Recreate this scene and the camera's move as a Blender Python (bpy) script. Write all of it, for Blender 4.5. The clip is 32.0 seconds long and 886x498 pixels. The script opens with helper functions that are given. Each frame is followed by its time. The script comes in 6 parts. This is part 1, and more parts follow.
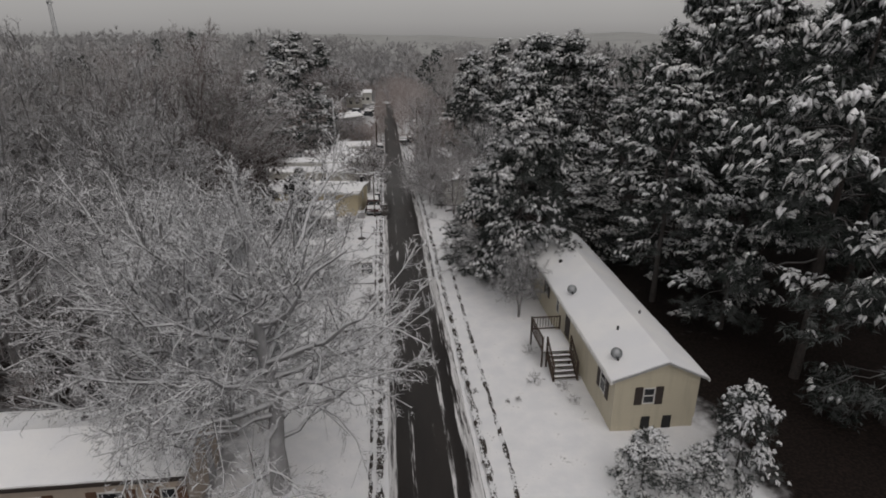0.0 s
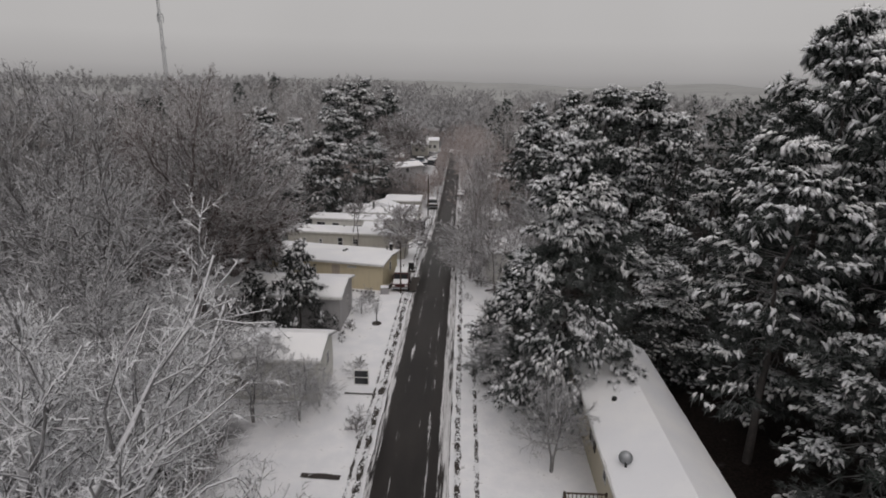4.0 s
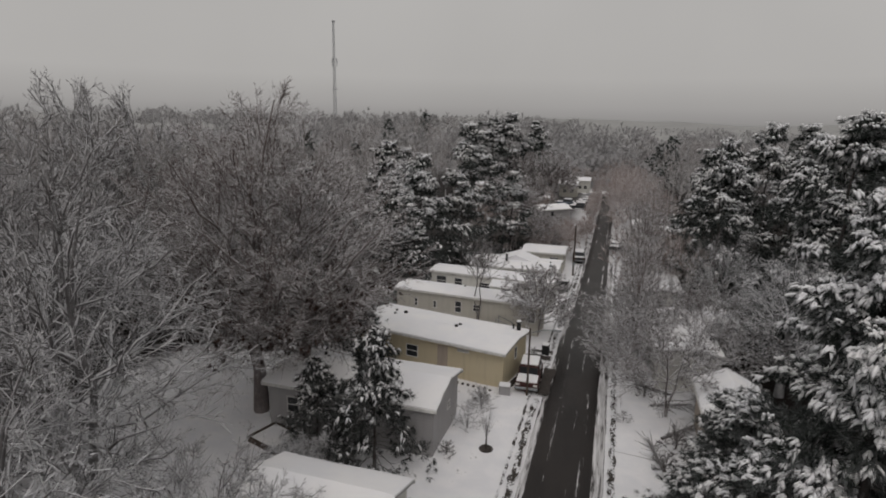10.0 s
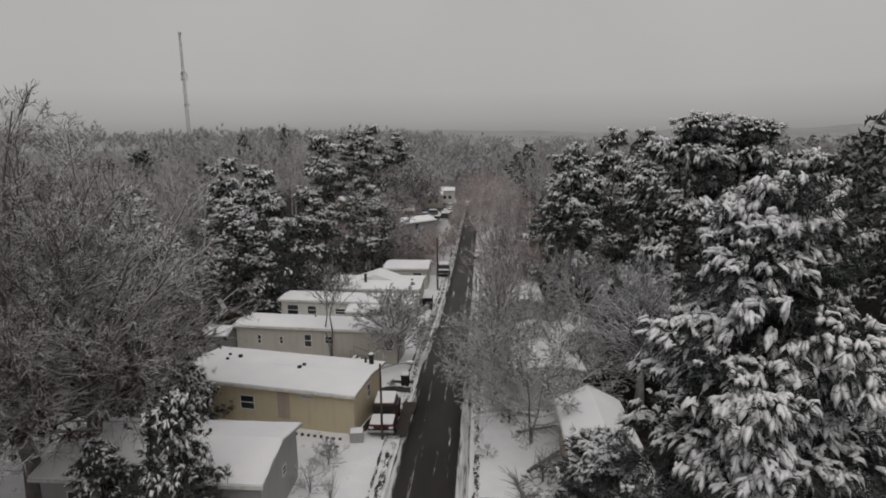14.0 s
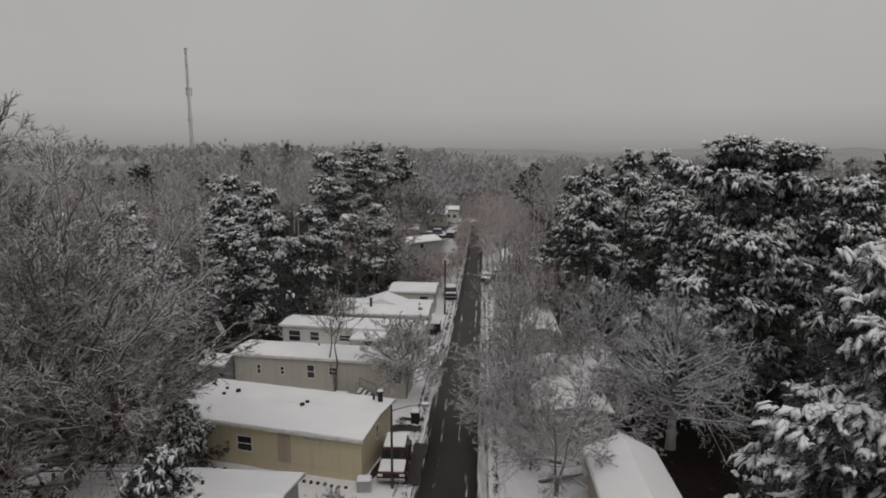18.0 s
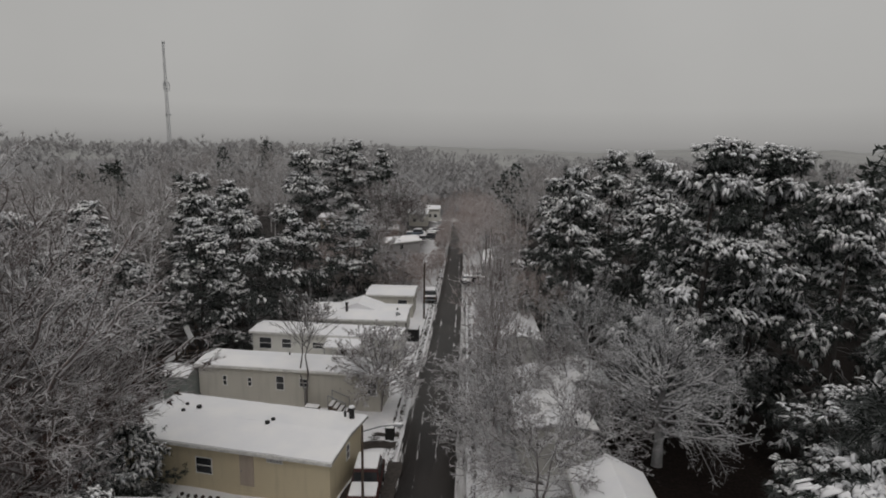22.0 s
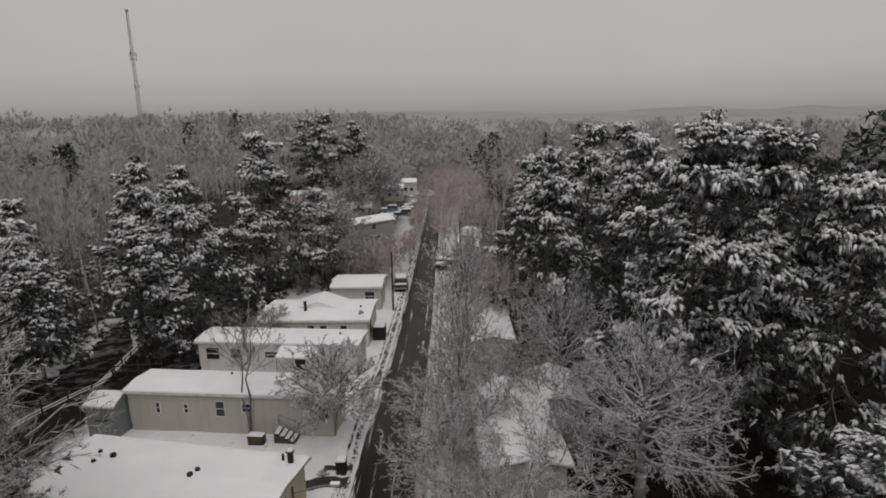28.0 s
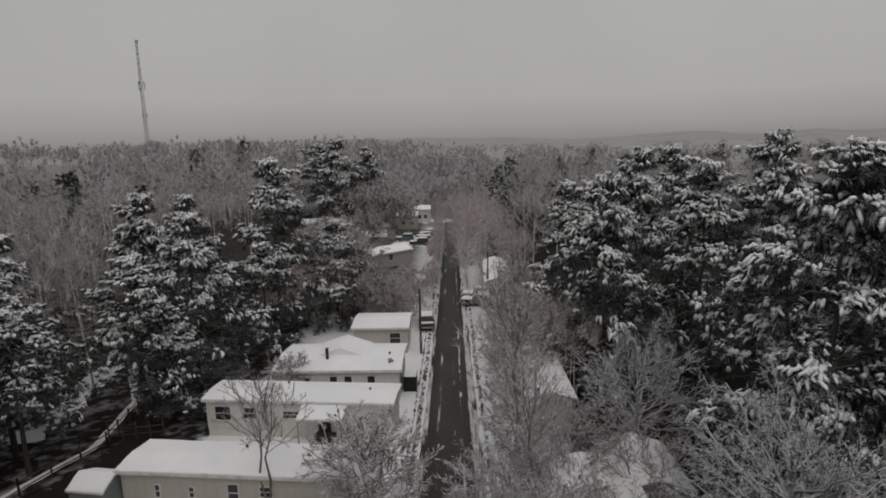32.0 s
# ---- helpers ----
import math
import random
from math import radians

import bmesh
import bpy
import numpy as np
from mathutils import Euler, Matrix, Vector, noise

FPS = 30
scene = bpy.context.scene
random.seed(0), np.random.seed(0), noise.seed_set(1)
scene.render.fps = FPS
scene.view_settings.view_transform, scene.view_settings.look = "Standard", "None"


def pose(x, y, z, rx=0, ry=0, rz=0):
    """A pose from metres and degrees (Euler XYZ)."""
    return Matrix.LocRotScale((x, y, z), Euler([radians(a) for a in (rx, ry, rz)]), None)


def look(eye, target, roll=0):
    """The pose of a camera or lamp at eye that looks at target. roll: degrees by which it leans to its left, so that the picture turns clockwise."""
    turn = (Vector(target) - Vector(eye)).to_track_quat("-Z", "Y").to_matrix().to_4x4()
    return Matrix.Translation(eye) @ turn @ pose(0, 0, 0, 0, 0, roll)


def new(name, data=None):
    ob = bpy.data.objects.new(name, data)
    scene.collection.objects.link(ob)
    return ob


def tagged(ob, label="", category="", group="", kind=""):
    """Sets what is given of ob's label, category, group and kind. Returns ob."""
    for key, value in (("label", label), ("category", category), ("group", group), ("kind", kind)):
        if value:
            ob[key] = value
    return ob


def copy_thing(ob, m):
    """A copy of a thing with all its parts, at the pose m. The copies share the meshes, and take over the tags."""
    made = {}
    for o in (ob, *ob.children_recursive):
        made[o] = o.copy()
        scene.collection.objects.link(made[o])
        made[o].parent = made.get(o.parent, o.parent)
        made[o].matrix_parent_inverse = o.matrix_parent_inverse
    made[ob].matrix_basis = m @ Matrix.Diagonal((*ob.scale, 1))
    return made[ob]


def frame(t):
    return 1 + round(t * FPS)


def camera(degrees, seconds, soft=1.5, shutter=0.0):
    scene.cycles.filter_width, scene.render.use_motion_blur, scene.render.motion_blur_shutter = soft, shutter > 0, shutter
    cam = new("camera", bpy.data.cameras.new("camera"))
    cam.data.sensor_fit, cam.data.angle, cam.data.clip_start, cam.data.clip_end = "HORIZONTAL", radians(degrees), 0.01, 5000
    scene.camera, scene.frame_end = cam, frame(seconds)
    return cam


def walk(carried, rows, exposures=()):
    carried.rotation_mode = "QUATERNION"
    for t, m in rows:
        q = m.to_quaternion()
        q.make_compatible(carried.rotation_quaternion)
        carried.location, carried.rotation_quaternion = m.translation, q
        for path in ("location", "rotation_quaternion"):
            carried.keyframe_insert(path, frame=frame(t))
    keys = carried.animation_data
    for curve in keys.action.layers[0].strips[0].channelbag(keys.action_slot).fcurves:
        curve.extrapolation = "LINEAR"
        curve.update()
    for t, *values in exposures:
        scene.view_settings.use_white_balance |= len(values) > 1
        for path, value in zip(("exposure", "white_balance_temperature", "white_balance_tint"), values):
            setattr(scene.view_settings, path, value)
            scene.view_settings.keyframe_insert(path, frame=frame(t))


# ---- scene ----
cam = camera(76.00, 32.0, soft=1.8)
PATH = [
    (0, (-1.56, 0.00, 18.46), (-0.611, 9.323, 14.971), -0.10),
    (0.5, (-1.13, 0.77, 18.38), (-0.122, 10.214, 15.252), -0.16),
    (1, (-0.82, 1.80, 18.30), (0.311, 11.291, 15.373), -0.05),
    (1.5, (-0.58, 2.94, 18.25), (0.769, 12.436, 15.408), 0.10),
    (2, (-0.35, 4.26, 18.34), (1.206, 13.750, 15.589), 0.26),
    (2.5, (-0.01, 5.55, 18.56), (1.598, 15.043, 15.840), 0.15),
    (3, (0.55, 7.11, 18.72), (2.133, 16.609, 16.028), -0.23),
    (3.5, (1.57, 8.70, 18.83), (1.515, 18.297, 16.020), -0.02),
    (4, (2.47, 10.37, 18.85), (2.165, 19.967, 16.067), 0.98),
    (4.5, (2.96, 11.78, 18.82), (2.518, 21.456, 16.338), 0.08),
    (6.5, (2.45, 17.46, 18.55), (0.473, 27.022, 16.396), 1.06),
    (7, (2.21, 18.85, 18.44), (0.005, 28.357, 16.279), 0.76),
    (7.5, (1.98, 20.10, 18.23), (-0.407, 29.549, 15.988), 0.81),
    (8, (1.70, 21.12, 18.13), (-0.742, 30.577, 15.976), 0.51),
    (8.5, (1.53, 22.07, 18.10), (-1.022, 31.470, 15.849), 0.40),
    (9, (1.54, 22.95, 18.09), (-1.169, 32.312, 15.839), 0.66),
    (9.5, (1.51, 23.79, 18.02), (-1.291, 33.128, 15.795), 0.80),
    (10, (1.52, 24.69, 17.99), (-1.283, 34.026, 15.777), 1.06),
    (10.5, (1.52, 25.57, 17.91), (-1.320, 34.894, 15.685), 0.87),
    (11, (1.65, 26.29, 17.83), (-0.936, 35.692, 15.587), 0.12),
    (11.5, (2.00, 26.79, 17.78), (0.167, 36.362, 15.517), -0.54),
    (12, (2.24, 27.04, 17.71), (1.284, 36.746, 15.516), -1.67),
    (12.5, (2.45, 27.62, 17.78), (1.304, 37.307, 15.566), -1.34),
    (13, (2.80, 28.29, 17.81), (1.822, 37.969, 15.512), -0.74),
    (13.5, (3.00, 28.78, 17.86), (2.189, 38.510, 15.710), -0.59),
    (15.5, (1.86, 31.23, 17.36), (1.358, 41.069, 15.636), -0.07),
    (16, (1.83, 31.25, 17.47), (1.215, 41.094, 15.813), -0.37),
    (16.5, (1.72, 31.55, 17.64), (1.096, 41.371, 15.884), -0.20),
    (17, (1.60, 31.76, 17.71), (0.983, 41.618, 16.164), 0.32),
    (17.5, (1.64, 31.98, 17.83), (0.978, 41.822, 16.216), 0.49),
    (18, (1.65, 32.16, 17.95), (0.956, 41.995, 16.259), 0.24),
    (18.5, (1.65, 32.38, 17.97), (1.056, 42.209, 16.248), 0.42),
    (19, (1.66, 32.70, 17.98), (1.094, 42.532, 16.233), 0.45),
    (19.5, (1.68, 33.13, 17.90), (1.114, 42.894, 15.824), 0.17),
    (20, (1.72, 33.28, 17.99), (1.163, 43.079, 16.061), 0.34),
    (20.5, (1.76, 33.58, 18.08), (1.153, 43.370, 16.118), 0.36),
    (21, (1.82, 33.81, 18.14), (1.317, 43.618, 16.244), 0.68),
    (21.5, (1.78, 34.03, 18.09), (1.329, 43.858, 16.327), 0.89),
    (22, (1.79, 34.24, 18.11), (1.419, 44.085, 16.394), 0.87),
    (22.5, (1.82, 34.59, 18.12), (1.417, 44.427, 16.389), 1.03),
    (23, (1.79, 34.99, 18.10), (1.472, 44.830, 16.363), 1.18),
    (23.5, (1.86, 34.98, 18.46), (1.564, 44.827, 16.729), 0.67),
    (24, (1.94, 35.00, 19.12), (1.644, 44.848, 17.406), 1.30),
    (24.5, (1.93, 35.28, 19.65), (1.716, 45.131, 17.963), 0.88),
    (25, (2.02, 36.25, 20.22), (1.790, 45.710, 16.977), -1.29),
    (25.5, (2.04, 36.79, 20.19), (1.758, 46.324, 17.193), -1.67),
    (27.5, (3.05, 39.18, 19.55), (2.750, 48.903, 17.242), -0.22),
    (28, (3.52, 39.44, 19.60), (3.419, 49.171, 17.293), -0.73),
    (28.5, (3.81, 39.67, 19.91), (3.764, 49.411, 17.635), -0.51),
    (28.8, (3.70, 39.74, 20.16), (3.976, 49.484, 17.914), 10.93),
    (29, (3.49, 39.88, 20.31), (3.951, 49.610, 18.067), 17.98),
    (29.3, (3.09, 40.33, 20.46), (3.543, 50.088, 18.335), 22.68),
    (29.5, (2.77, 40.73, 20.41), (3.124, 50.495, 18.280), 17.48),
    (29.7, (2.41, 41.21, 20.29), (2.468, 51.067, 18.608), 3.89),
    (30, (1.78, 42.04, 20.03), (1.906, 51.893, 18.331), 0.08),
    (30.5, (0.57, 43.45, 19.46), (0.516, 53.339, 17.994), -3.12),
    (31, (0.19, 44.49, 19.33), (-0.072, 54.366, 17.812), -1.81),
    (31.5, (0.25, 45.13, 19.39), (0.051, 54.978, 17.688), -1.79),
    (32, (0.47, 45.70, 19.34), (0.300, 55.517, 17.469), -1.13),
]
walk(cam, [(t, look(eye, target, roll)) for t, eye, target, roll in PATH], exposures=[(0.0, -0.07, 6600, 13), (2.0, 0.08, 6550, 14.5), (4.0, 0.14, 6550, 14.5), (9.0, 0.0, 6650, 13.5), (13.0, 0.06, 6600, 12.5), (16.0, -0.04, 6580, 12), (24.0, -0.06, 6580, 11.5), (25.0, -0.12, 6640, 12.5), (28.0, 0.08, 6600, 13), (29.5, 0.06, 6580, 13), (30.5, -0.08, 6580, 11.5), (32.0, -0.08, 6580, 11.5)])

# ---- sky and light ----
world = bpy.data.worlds.new("overcast")
scene.world = world
world.use_nodes = True
wn, wl = world.node_tree.nodes, world.node_tree.links
wn.clear()
w_out, w_bg = wn.new("ShaderNodeOutputWorld"), wn.new("ShaderNodeBackground")
w_sky = wn.new("ShaderNodeTexSky")
w_sky.sky_type, w_sky.sun_disc = "NISHITA", False
w_sky.sun_elevation, w_sky.sun_rotation = radians(38), radians(200)
w_sky.air_density, w_sky.dust_density = 1.0, 6.0
w_gain = wn.new("ShaderNodeVectorMath")
w_gain.operation = "SCALE"
w_gain.inputs[3].default_value = 0.10
w_grey = wn.new("ShaderNodeHueSaturation")
w_grey.inputs["Saturation"].default_value = 0.12
# An overcast dome: about three times as bright overhead as along the horizon, with soft cloud.
w_geo, w_sep = wn.new("ShaderNodeTexCoord"), wn.new("ShaderNodeSeparateXYZ")
w_ramp = wn.new("ShaderNodeValToRGB")
for pos, col in ((0.0, (0.29, 0.29, 0.285)), (0.025, (0.37, 0.37, 0.362)), (0.07, (0.44, 0.442, 0.43)), (0.16, (0.44, 0.443, 0.43)), (0.45, (0.45, 0.455, 0.445))):
    e = w_ramp.color_ramp.elements.new(pos) if pos not in (0.0,) else w_ramp.color_ramp.elements[0]
    e.position, e.color = pos, (*col, 1)
w_ramp.color_ramp.elements[-1].position, w_ramp.color_ramp.elements[-1].color = 1.0, (0.54, 0.545, 0.535, 1)
w_noise = wn.new("ShaderNodeTexNoise")
w_noise.inputs["Scale"].default_value, w_noise.inputs["Detail"].default_value = 2.2, 4
w_cloud = wn.new("ShaderNodeMapRange")
w_cloud.inputs[3].default_value, w_cloud.inputs[4].default_value = 0.88, 1.10
w_mul, w_mix = wn.new("ShaderNodeVectorMath"), wn.new("ShaderNodeMix")
w_mul.operation = "SCALE"
w_mix.data_type = "RGBA"
w_mix.inputs[0].default_value = 0.9
wl.new(w_geo.outputs["Generated"], w_sep.inputs[0])
wl.new(w_geo.outputs["Generated"], w_noise.inputs["Vector"])
wl.new(w_sep.outputs[2], w_ramp.inputs[0])
wl.new(w_noise.outputs[0], w_cloud.inputs[0])
wl.new(w_ramp.outputs[0], w_mul.inputs[0])
wl.new(w_cloud.outputs[0], w_mul.inputs[3])
wl.new(w_sky.outputs[0], w_gain.inputs[0])
wl.new(w_gain.outputs[0], w_grey.inputs["Color"])
wl.new(w_grey.outputs[0], w_mix.inputs[6])
wl.new(w_mul.outputs[0], w_mix.inputs[7])
wl.new(w_mix.outputs[2], w_bg.inputs[0])
wl.new(w_bg.outputs[0], w_out.inputs[0])

sun = new("sun", bpy.data.lights.new("sun", "SUN"))
sun.data.energy, sun.data.angle, sun.data.color = 0.5, radians(40), (1.0, 0.97, 0.94)
sun.matrix_world = look((0, 0, 60), (-15, 40, 0))


# ---- materials ----
class Mat:
    """A node material: base colours mixed by noise at two scales, with bump, and snow on what faces up."""

    def __init__(self, name, rough=0.8, metal=0.0, spec=0.3):
        self.m = bpy.data.materials.new(name)
        self.m.use_nodes = True
        self.t = self.m.node_tree
        self.bsdf = self.t.nodes["Principled BSDF"]
        self.bsdf.inputs["Roughness"].default_value = rough
        self.bsdf.inputs["Metallic"].default_value = metal
        self.bsdf.inputs["Specular IOR Level"].default_value = spec
        self.geo = self.t.nodes.new("ShaderNodeNewGeometry")
        self.co = self.t.nodes.new("ShaderNodeTexCoord")

    def link(self, a, b):
        self.t.links.new(a, b)

    def noise(self, scale, detail=4.0, stretch=(1, 1, 1), where="Object", rough=0.55):
        m = self.t.nodes.new("ShaderNodeMapping")
        m.inputs["Scale"].default_value = stretch
        n = self.t.nodes.new("ShaderNodeTexNoise")
        n.inputs["Scale"].default_value, n.inputs["Detail"].default_value = scale, detail
        n.inputs["Roughness"].default_value = rough
        self.link(self.co.outputs[where] if where != "World" else self.geo.outputs["Position"], m.inputs[0])
        self.link(m.outputs[0], n.inputs["Vector"])
        return n.outputs[0]

    def span(self, value, a, b, lo=0.0, hi=1.0):
        if a > b:
            a, b, lo, hi = b, a, hi, lo
        n = self.t.nodes.new("ShaderNodeMapRange")
        n.interpolation_type = "SMOOTHSTEP"
        self.link(value, n.inputs[0])
        n.inputs[1].default_value, n.inputs[2].default_value, n.inputs[3].default_value, n.inputs[4].default_value = a, b, lo, hi
        return n.outputs[0]

    def math(self, op, a, b):
        n = self.t.nodes.new("ShaderNodeMath")
        n.operation = op
        for i, v in enumerate((a, b)):
            if isinstance(v, (int, float)):
                n.inputs[i].default_value = v
            else:
                self.link(v, n.inputs[i])
        return n.outputs[0]

    def mix(self, fac, a, b):
        n = self.t.nodes.new("ShaderNodeMix")
        n.data_type = "RGBA"
        for i, v in ((0, fac), (6, a), (7, b)):
            if isinstance(v, tuple):
                n.inputs[i].default_value = (*v, 1)
            elif isinstance(v, (int, float)):
                n.inputs[i].default_value = v
            else:
                self.link(v, n.inputs[i])
        return n.outputs[2]

    def up(self):
        s = self.t.nodes.new("ShaderNodeSeparateXYZ")
        self.link(self.geo.outputs["Normal"], s.inputs[0])
        return s.outputs[2]

    def random(self, island=False):
        if island:
            return self.geo.outputs["Random Per Island"]
        n = self.t.nodes.new("ShaderNodeObjectInfo")
        return n.outputs["Random"]

    def color(self, socket):
        self.link(socket, self.bsdf.inputs["Base Color"])
        return self

    def bump(self, height, strength=0.3, distance=0.02):
        b = self.t.nodes.new("ShaderNodeBump")
        b.inputs["Strength"].default_value, b.inputs["Distance"].default_value = strength, distance
        self.link(height, b.inputs["Height"])
        self.link(b.outputs[0], self.bsdf.inputs["Normal"])
        return self




def snow_material():
    k = Mat("snow", 0.75, spec=0.25)
    big, fine = k.noise(0.35, 5, where="World"), k.noise(9, 5, where="World")
    c = k.mix(k.span(big, 0.35, 0.7), (0.86, 0.86, 0.885), (0.93, 0.92, 0.92))
    c = k.mix(k.span(fine, 0.55, 0.8, 0, 0.35), c, (0.76, 0.76, 0.79))
    k.color(c).bump(k.math("ADD", big, k.math("MULTIPLY", fine, 0.25)), 0.5, 0.08)
    k.bsdf.inputs["Subsurface Weight"].default_value = 0.0
    return k.m


def ground_material():
    """Snow over dead grass, with leaf litter, darkened for canopy shade, showing through under the trees."""
    k = Mat("snowy_ground", 0.85, spec=0.2)
    big, mid, fine = k.noise(0.07, 4, where="World"), k.noise(0.9, 6, where="World"), k.noise(7, 5, where="World")
    snow = k.mix(k.span(mid, 0.3, 0.75), (0.83, 0.83, 0.855), (0.92, 0.91, 0.92))
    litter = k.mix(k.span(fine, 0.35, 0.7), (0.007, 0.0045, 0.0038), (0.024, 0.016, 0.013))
    s = k.t.nodes.new("ShaderNodeSeparateXYZ")
    k.link(k.geo.outputs["Position"], s.inputs[0])
    # Under the woods, east of the homes, west of them and up the lane, leaf litter lies nearly bare of snow, its colour
    # darkened to paint in the canopy's shade.
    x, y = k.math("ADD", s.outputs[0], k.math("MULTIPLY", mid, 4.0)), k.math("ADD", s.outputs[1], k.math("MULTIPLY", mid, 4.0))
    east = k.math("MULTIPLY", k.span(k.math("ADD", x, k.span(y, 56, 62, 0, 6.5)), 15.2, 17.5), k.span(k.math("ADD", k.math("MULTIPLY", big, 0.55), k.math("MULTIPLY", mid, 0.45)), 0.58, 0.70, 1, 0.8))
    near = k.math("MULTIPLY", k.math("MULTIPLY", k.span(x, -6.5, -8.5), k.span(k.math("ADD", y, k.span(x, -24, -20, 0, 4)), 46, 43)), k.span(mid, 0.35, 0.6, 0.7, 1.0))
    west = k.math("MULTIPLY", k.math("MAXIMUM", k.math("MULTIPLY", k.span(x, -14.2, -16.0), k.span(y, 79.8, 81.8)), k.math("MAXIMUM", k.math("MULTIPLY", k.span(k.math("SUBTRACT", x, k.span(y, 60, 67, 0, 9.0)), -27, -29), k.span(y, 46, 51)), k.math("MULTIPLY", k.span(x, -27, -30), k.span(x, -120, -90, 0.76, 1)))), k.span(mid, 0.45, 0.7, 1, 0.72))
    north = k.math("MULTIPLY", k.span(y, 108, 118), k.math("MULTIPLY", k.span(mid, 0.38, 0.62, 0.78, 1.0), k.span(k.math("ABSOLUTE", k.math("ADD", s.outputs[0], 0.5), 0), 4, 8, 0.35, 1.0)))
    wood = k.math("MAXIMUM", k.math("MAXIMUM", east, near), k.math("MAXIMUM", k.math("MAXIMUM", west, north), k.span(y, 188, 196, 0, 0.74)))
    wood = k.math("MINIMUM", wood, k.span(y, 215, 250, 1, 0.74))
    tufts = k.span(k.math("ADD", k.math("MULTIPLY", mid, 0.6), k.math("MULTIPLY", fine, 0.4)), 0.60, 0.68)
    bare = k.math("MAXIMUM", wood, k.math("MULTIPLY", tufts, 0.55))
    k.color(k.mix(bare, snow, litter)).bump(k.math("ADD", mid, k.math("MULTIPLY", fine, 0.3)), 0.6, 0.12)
    return k.m


def road_material():
    """Wet asphalt with the snow that wheels left between their tracks."""
    k = Mat("wet_asphalt", 0.42, spec=0.22)
    grain, patch = k.noise(45, 3, where="World"), k.noise(0.5, 5, (1, 0.25, 1), "World")
    asphalt = k.mix(k.span(patch, 0.3, 0.7), (0.012, 0.0095, 0.009), (0.028, 0.023, 0.021))
    asphalt = k.mix(k.span(grain, 0.5, 0.75, 0, 0.5), asphalt, (0.050, 0.044, 0.041))
    s = k.t.nodes.new("ShaderNodeSeparateXYZ")
    k.link(k.geo.outputs["Position"], s.inputs[0])
    ragged = k.noise(0.9, 6, (1.6, 0.13, 1), "World", 0.7)
    fine = k.noise(3.0, 5, (2.0, 0.12, 1), "World", 0.65)
    left = None
    for x, half, amount in ((-1.8, 0.2, 0.56), (-0.75, 0.05, 0.48), (-0.35, 0.04, 0.40), (0.45, 0.05, 0.45), (1.0, 0.07, 0.50), (1.9, 0.28, 0.57)):
        off = k.math("ABSOLUTE", k.math("ADD", s.outputs[0], k.math("MULTIPLY", k.math("SUBTRACT", ragged, 0.5 + x * 2), 0.5)), 0)
        band = k.math("MULTIPLY", k.span(off, half, half + 0.06, 1, 0), k.span(k.math("ADD", k.math("MULTIPLY", ragged, 0.6), k.math("MULTIPLY", fine, 0.4)), 1 - amount, 1 - amount + 0.08))
        left = band if left is None else k.math("MAXIMUM", left, band)
    slush = k.mix(k.span(fine, 0.3, 0.7), (0.45, 0.44, 0.44), (0.78, 0.77, 0.78))
    k.color(k.mix(left, asphalt, slush)).bump(k.math("ADD", grain, k.math("MULTIPLY", left, 1.5)), 0.25, 0.02)
    k.link(k.span(left, 0, 1, 0.4, 0.8), k.bsdf.inputs["Roughness"])
    return k.m


def bark_material(name, dark, light, frost, frost_all=0.25):
    """Bark with rime and snow on the side that faces up."""
    k = Mat(name, 0.9, spec=0.15)
    n, fine = k.noise(1.4, 4), k.noise(14, 4, (1, 1, 0.2))
    bark = k.mix(k.span(fine, 0.3, 0.7), dark, light)
    f = k.math("ADD", k.span(k.up(), -0.15, 0.5, 0, frost), k.span(n, 0.3, 0.75, frost_all * 0.5, frost_all * 1.4))
    f = k.math("MULTIPLY", f, k.span(k.noise(0.09, 2, where="World"), 0.35, 0.65, 0.72, 1.2))
    f = k.math("MINIMUM", f, 0.97)
    k.color(k.mix(f, bark, (0.80, 0.80, 0.82))).bump(fine, 0.4, 0.02)
    return k.m


def needle_material(name, dark, light, frost):
    k = Mat(name, 0.75, spec=0.2)
    n = k.noise(0.8, 3)
    c = k.mix(k.random(True), dark, light)
    f = k.math("MULTIPLY", k.span(k.up(), 0.1, 0.7, 0.02, frost), k.span(n, 0.35, 0.65, 0.4, 1))
    k.color(k.mix(f, c, (0.80, 0.81, 0.83)))
    return k.m


def siding_material(name, base, dirt=0.25, pitch=0.2):
    """Lapped siding in painted metal or vinyl: a shadow line at each lap, with dirt towards streaks."""
    k = Mat(name, 0.55, spec=0.35)
    s = k.t.nodes.new("ShaderNodeSeparateXYZ")
    k.link(k.co.outputs["Object"], s.inputs[0])
    lap = k.math("FRACT", k.math("MULTIPLY", s.outputs[2], 1 / pitch), 0)
    streak, blotch = k.noise(2.5, 4, (1, 1, 0.15)), k.noise(0.5, 4)
    grime = tuple(0.55 * v for v in base)
    c = k.mix(k.span(streak, 0.45, 0.75, 0, dirt), base, grime)
    c = k.mix(k.span(blotch, 0.45, 0.7, 0, dirt * 0.6), c, tuple(0.8 * v for v in base))
    k.color(c).bump(lap, 0.6, 0.02)
    return k.m


def plain_material(name, base, rough=0.6, metal=0.0, vary=0.25, scale=3.0, spec=0.35):
    k = Mat(name, rough, metal, spec)
    n = k.noise(scale, 5)
    k.color(k.mix(k.span(n, 0.35, 0.7, 0, 1), base, tuple(v * (1 - vary) for v in base))).bump(k.noise(scale * 12, 3), 0.15, 0.01)
    return k.m


